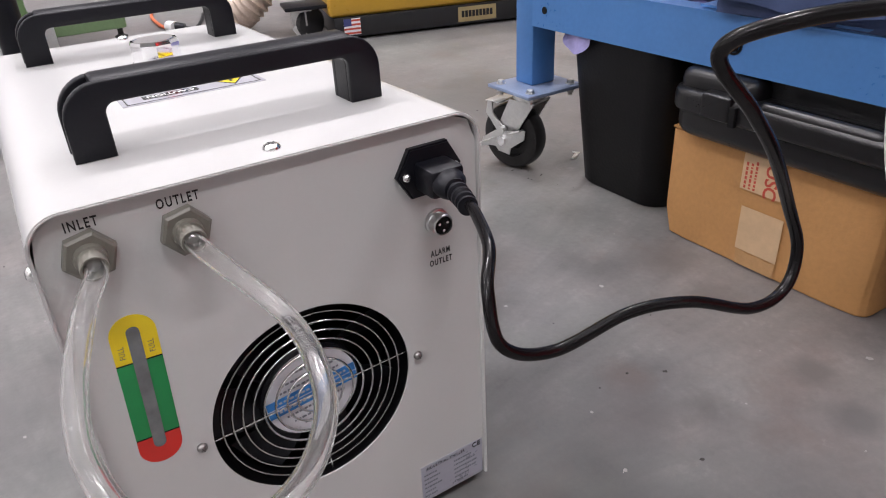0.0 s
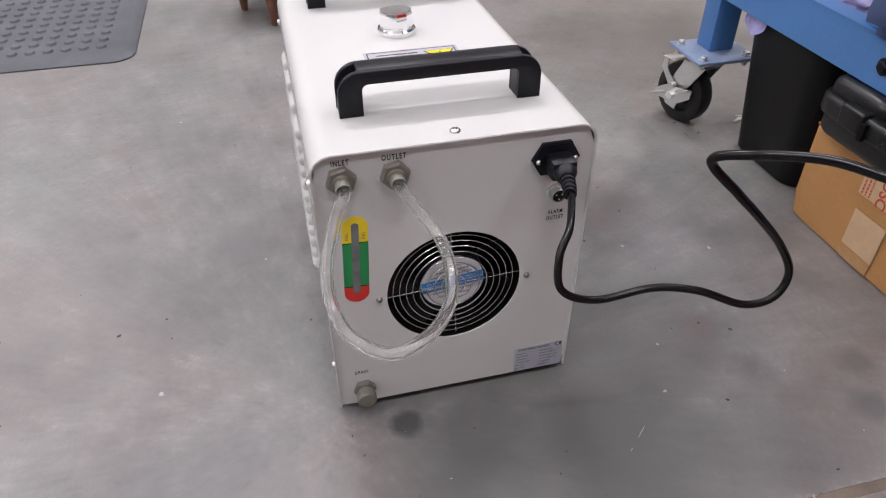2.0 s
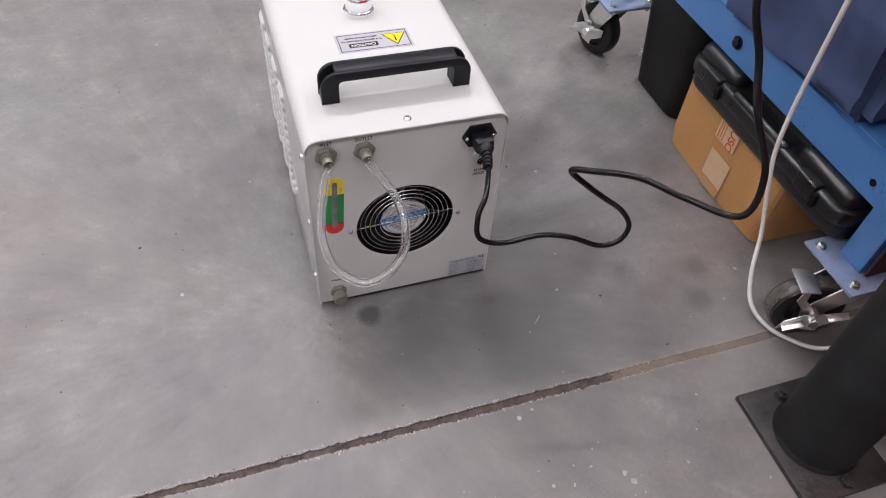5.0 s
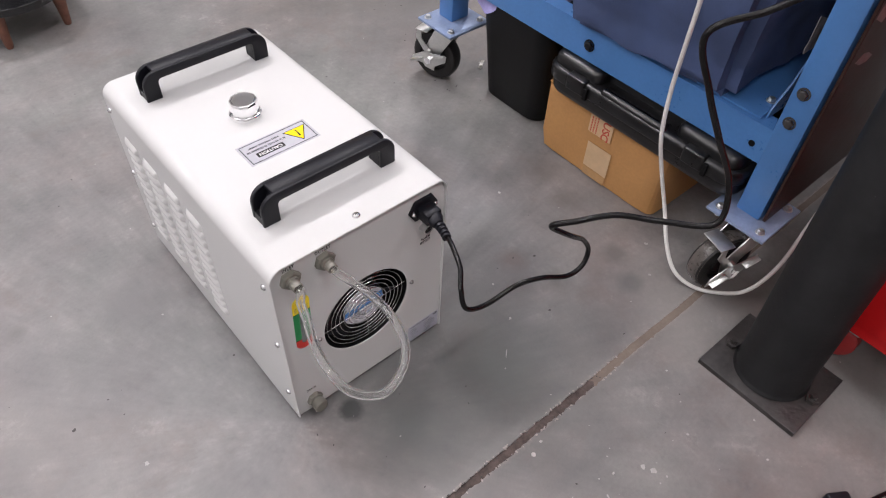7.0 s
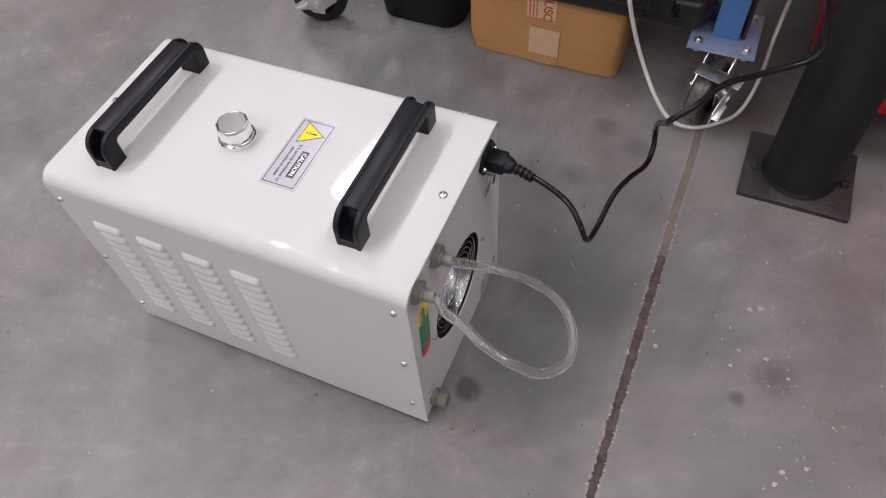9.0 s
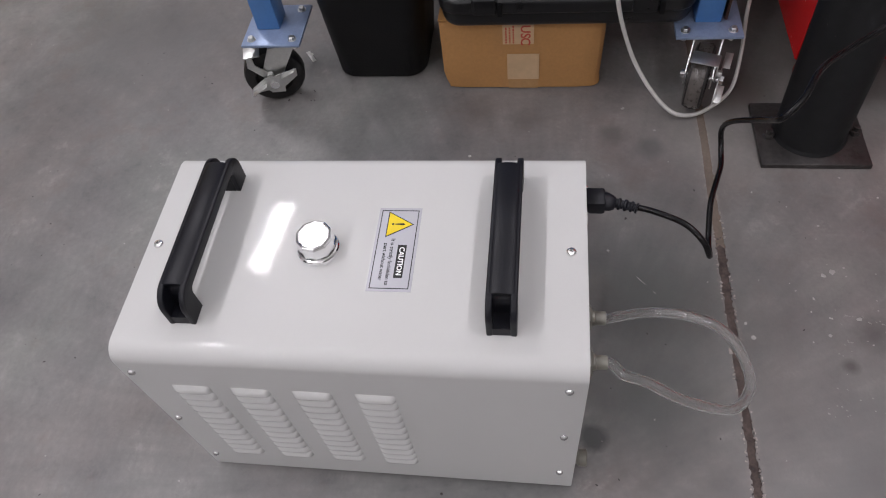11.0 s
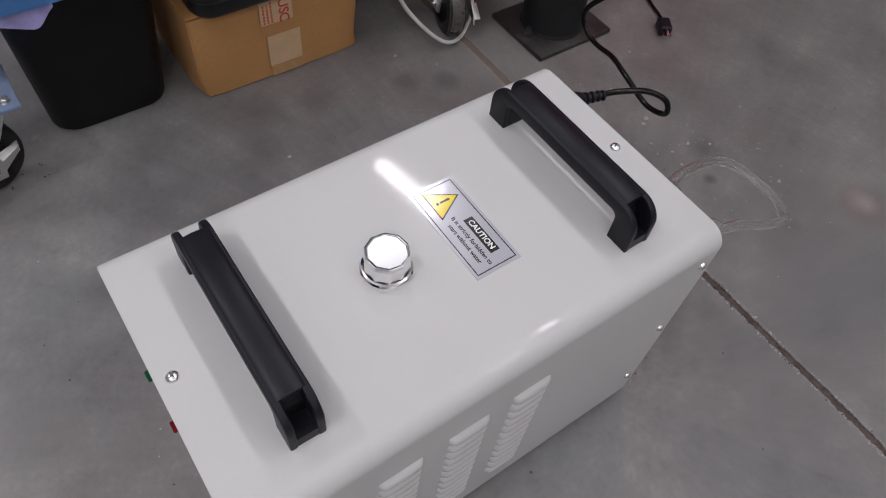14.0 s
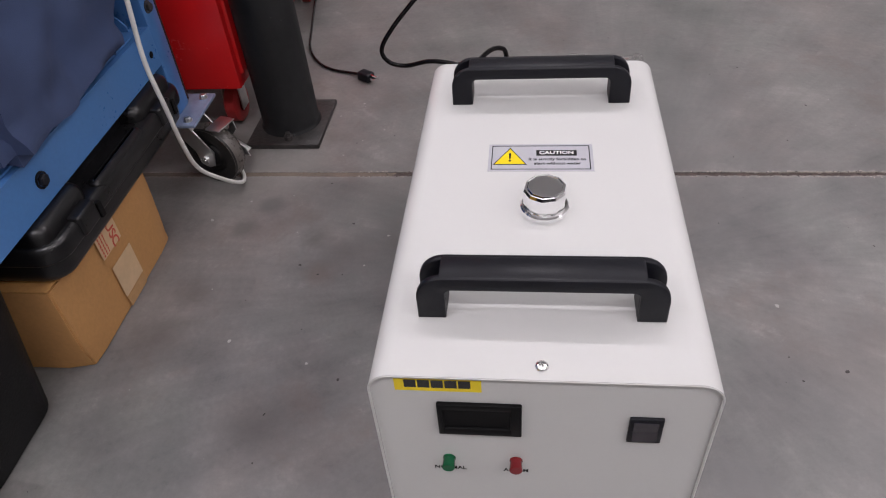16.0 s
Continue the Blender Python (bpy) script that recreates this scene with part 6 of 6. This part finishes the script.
def machine_base():
    top = thing("machine_base", "black and gold steel mobile base of a woodworking machine", "machine base", 1.6, 2.0)
    m = Matrix.Translation((0.925, 1.690, 0)) @ pose(0, 0, 0, 0, 0, -14.5)
    bm = shape()
    box(bm, 0.0, 1.3, 0.0, 0.7, 0.008, 0.068, 0.004, m=m)
    part("skirt", bm, material("skirt_black", (0.012, 0.012, 0.013), 0.4, var=0.2, bump=0.05), top, "black steel skirt", smooth=35)
    bm = shape()
    box(bm, -0.012, 1.3, 0.008, 0.7, 0.067, 0.135, 0.016, 4, m=m)
    part("gold_body", bm, MACHINE_GOLD, top, "gold painted machine body", smooth=35)
    bm = shape()
    box(bm, 0.06, 1.2, 0.06, 0.6, 0.13, 0.6, 0.01, m=m)
    part("cabinet", bm, MACHINE_GOLD, top, smooth=35)
    q = m @ frame_of((0, -0.0005, 0), (1, 0, 0), (0, 0, 1))
    bm = shape()
    flat(bm, q, 0.400, 0.530, 0.016, 0.062, 0.001)
    plate = part("name_plate", bm, material("plate_gold", (0.42, 0.33, 0.16), 0.4, 0.3, var=0.1, bump=0), top, "gold maker's plate with dark bars")
    bm = shape()
    for k in range(9):
        flat(bm, q, 0.411 + 0.0121 * k, 0.411 + 0.0121 * k + 0.0095, 0.030, 0.050, 0.0015)
    part("print_bars", bm, BLACK_INK, plate)
    bm = shape()
    flat(bm, q, 0.028, 0.080, 0.016, 0.064, 0.001)
    flag = part("flag_sticker", bm, WHITE_INK, top, "small striped flag sticker")
    bm = shape()
    for k in range(4):
        flat(bm, q, 0.028, 0.080, 0.018 + 0.0125 * k, 0.018 + 0.0125 * k + 0.0058, 0.0014)
    part("stripe", bm, RED_TEXT, flag)
    bm = shape()
    flat(bm, q, 0.028, 0.052, 0.042, 0.064, 0.0017)
    part("canton", bm, material("flag_blue", (0.05, 0.06, 0.2), 0.5, bump=0), flag)
    wheel_at = m @ pose(-0.085, 0.085, 0)
    bm = shape()
    lathe(bm, [(0, -0.016), (0.044, -0.016), (0.050, -0.010), (0.050, 0.010), (0.044, 0.016), (0, 0.016)], wheel_at @ frame_of((0.02, 0, 0.050), (1, 0, 0), (0, 0, 1)) @ pose(0, 0, 0, 0, 25, 0), 32)
    part("wheel", bm, BLACK_RUBBER, top, "black caster wheel", smooth=40)
    bm = shape()
    box(bm, -0.03, 0.012, -0.024, -0.020, 0.045, 0.090, 0.001, m=wheel_at)
    box(bm, -0.03, 0.012, 0.020, 0.024, 0.045, 0.090, 0.001, m=wheel_at)
    box(bm, -0.04, 0.030, -0.026, 0.026, 0.088, 0.096, 0.002, m=wheel_at)
    box(bm, -0.028, 0.0, -0.023, -0.019, 0.0, 0.050, 0.002, m=wheel_at @ pose(0.012, -0.003, 0.012, 0, -30, 0))
    part("wheel_fork", bm, ZINC, top, smooth=35)
    bm = shape()
    box(bm, -0.14, 0.02, 0.03, 0.15, 0.096, 0.108, 0.004, m=m)
    part("caster_arm", bm, BLACK_PLASTIC, top, smooth=35)


machine_base()


def flexible_hose():
    top = thing("ribbed_hose", "translucent tan ribbed dust hose drooping to the floor", "dust hose", 0.80, 2.12)
    way = spline([(1.00, 2.02, 0.40), (0.92, 1.98, 0.29), (0.84, 1.96, 0.19), (0.775, 1.965, 0.115), (0.735, 2.00, 0.075), (0.73, 2.07, 0.062), (0.76, 2.15, 0.06)], 130)
    bm = shape()
    sweep(bm, way, [0.054 + 0.0045 * math.cos(2 * math.pi * i / 5) for i in range(131)], 24)
    part("hose_wall", bm, HOSE_SKIN, top, smooth=60)


flexible_hose()


def green_machine():
    top = thing("green_machine", "green painted cast-iron machine stand on levelling feet", "machine stand", 0.2, 2.35)
    bm = shape()
    box(bm, 0.05, 0.16, 2.18, 2.60, 0.035, 0.115, 0.008)
    box(bm, 0.08, 0.15, 2.24, 2.50, 0.11, 0.75, 0.01)
    part("side_casting", bm, MACHINE_GREEN, top, smooth=35)
    bm = shape()
    box(bm, 0.15, 0.42, 2.20, 2.27, 0.045, 0.105, 0.008)
    part("cross_foot", bm, MACHINE_GREEN, top, smooth=35)
    for x, y in ((0.075, 2.2), (0.40, 2.235), (0.13, 2.57)):
        bm = shape()
        lathe(bm, [(0, 0), (0.024, 0), (0.02, 0.018), (0.009, 0.024), (0.009, 0.05)], pose(x, y, 0), 16)
        part("levelling_foot", bm, BLACK_RUBBER, top, smooth=40)
    bm = shape()
    box(bm, 0.165, 0.205, 2.17, 2.20, 0.0, 0.085, 0.004)
    part("pedal_bracket", bm, ZINC, top, smooth=35)
    bm = shape()
    box(bm, 0.19, 0.32, 2.35, 2.5, 0.15, 0.6, 0.01)
    part("motor_box", bm, BLACK_PLASTIC, top, smooth=35)


green_machine()


def red_bucket():
    top = thing("red_bucket", "red plastic bucket standing on the floor", "bucket", -0.135, 2.60)
    bm = shape()
    lathe(bm, [(0, 0), (0.085, 0), (0.088, 0.003), (0.108, 0.16), (0.114, 0.162), (0.114, 0.172), (0.108, 0.175), (0.112, 0.24), (0.118, 0.245), (0.105, 0.245), (0.085, 0.01), (0, 0.01)], pose(-0.135, 2.60, 0), 40)
    part("bucket_wall", bm, material("bucket_red", (0.55, 0.02, 0.018), 0.3, var=0.08, bump=0.03), top, smooth=40)


red_bucket()


def loose_cords():
    top = thing("orange_cord", "orange cord on the floor with a white plug end", "cord", 0.62, 2.2)
    bm = shape()
    sweep(bm, spline([(0.60, 2.70, 0.006), (0.57, 2.56, 0.006), (0.556, 2.38, 0.007), (0.562, 2.24, 0.010)], 30), 0.006, 8)
    part("cable", bm, ORANGE, top, smooth=60)
    bm = shape()
    rod(bm, (0.560, 2.25, 0.021), (0.572, 2.205, 0.021), 0.019, 0.020, seg=16)
    part("white_socket", bm, WHITE_INK, top, smooth=40)
    bm = shape()
    rod(bm, (0.572, 2.205, 0.021), (0.600, 2.19, 0.021), 0.019, 0.012, seg=16)
    sweep(bm, spline([(0.598, 2.19, 0.018), (0.64, 2.22, 0.008), (0.70, 2.36, 0.006), (0.74, 2.48, 0.006)], 24), 0.006, 8)
    part("plug_end", bm, BLACK_PLASTIC, top, smooth=40)


loose_cords()
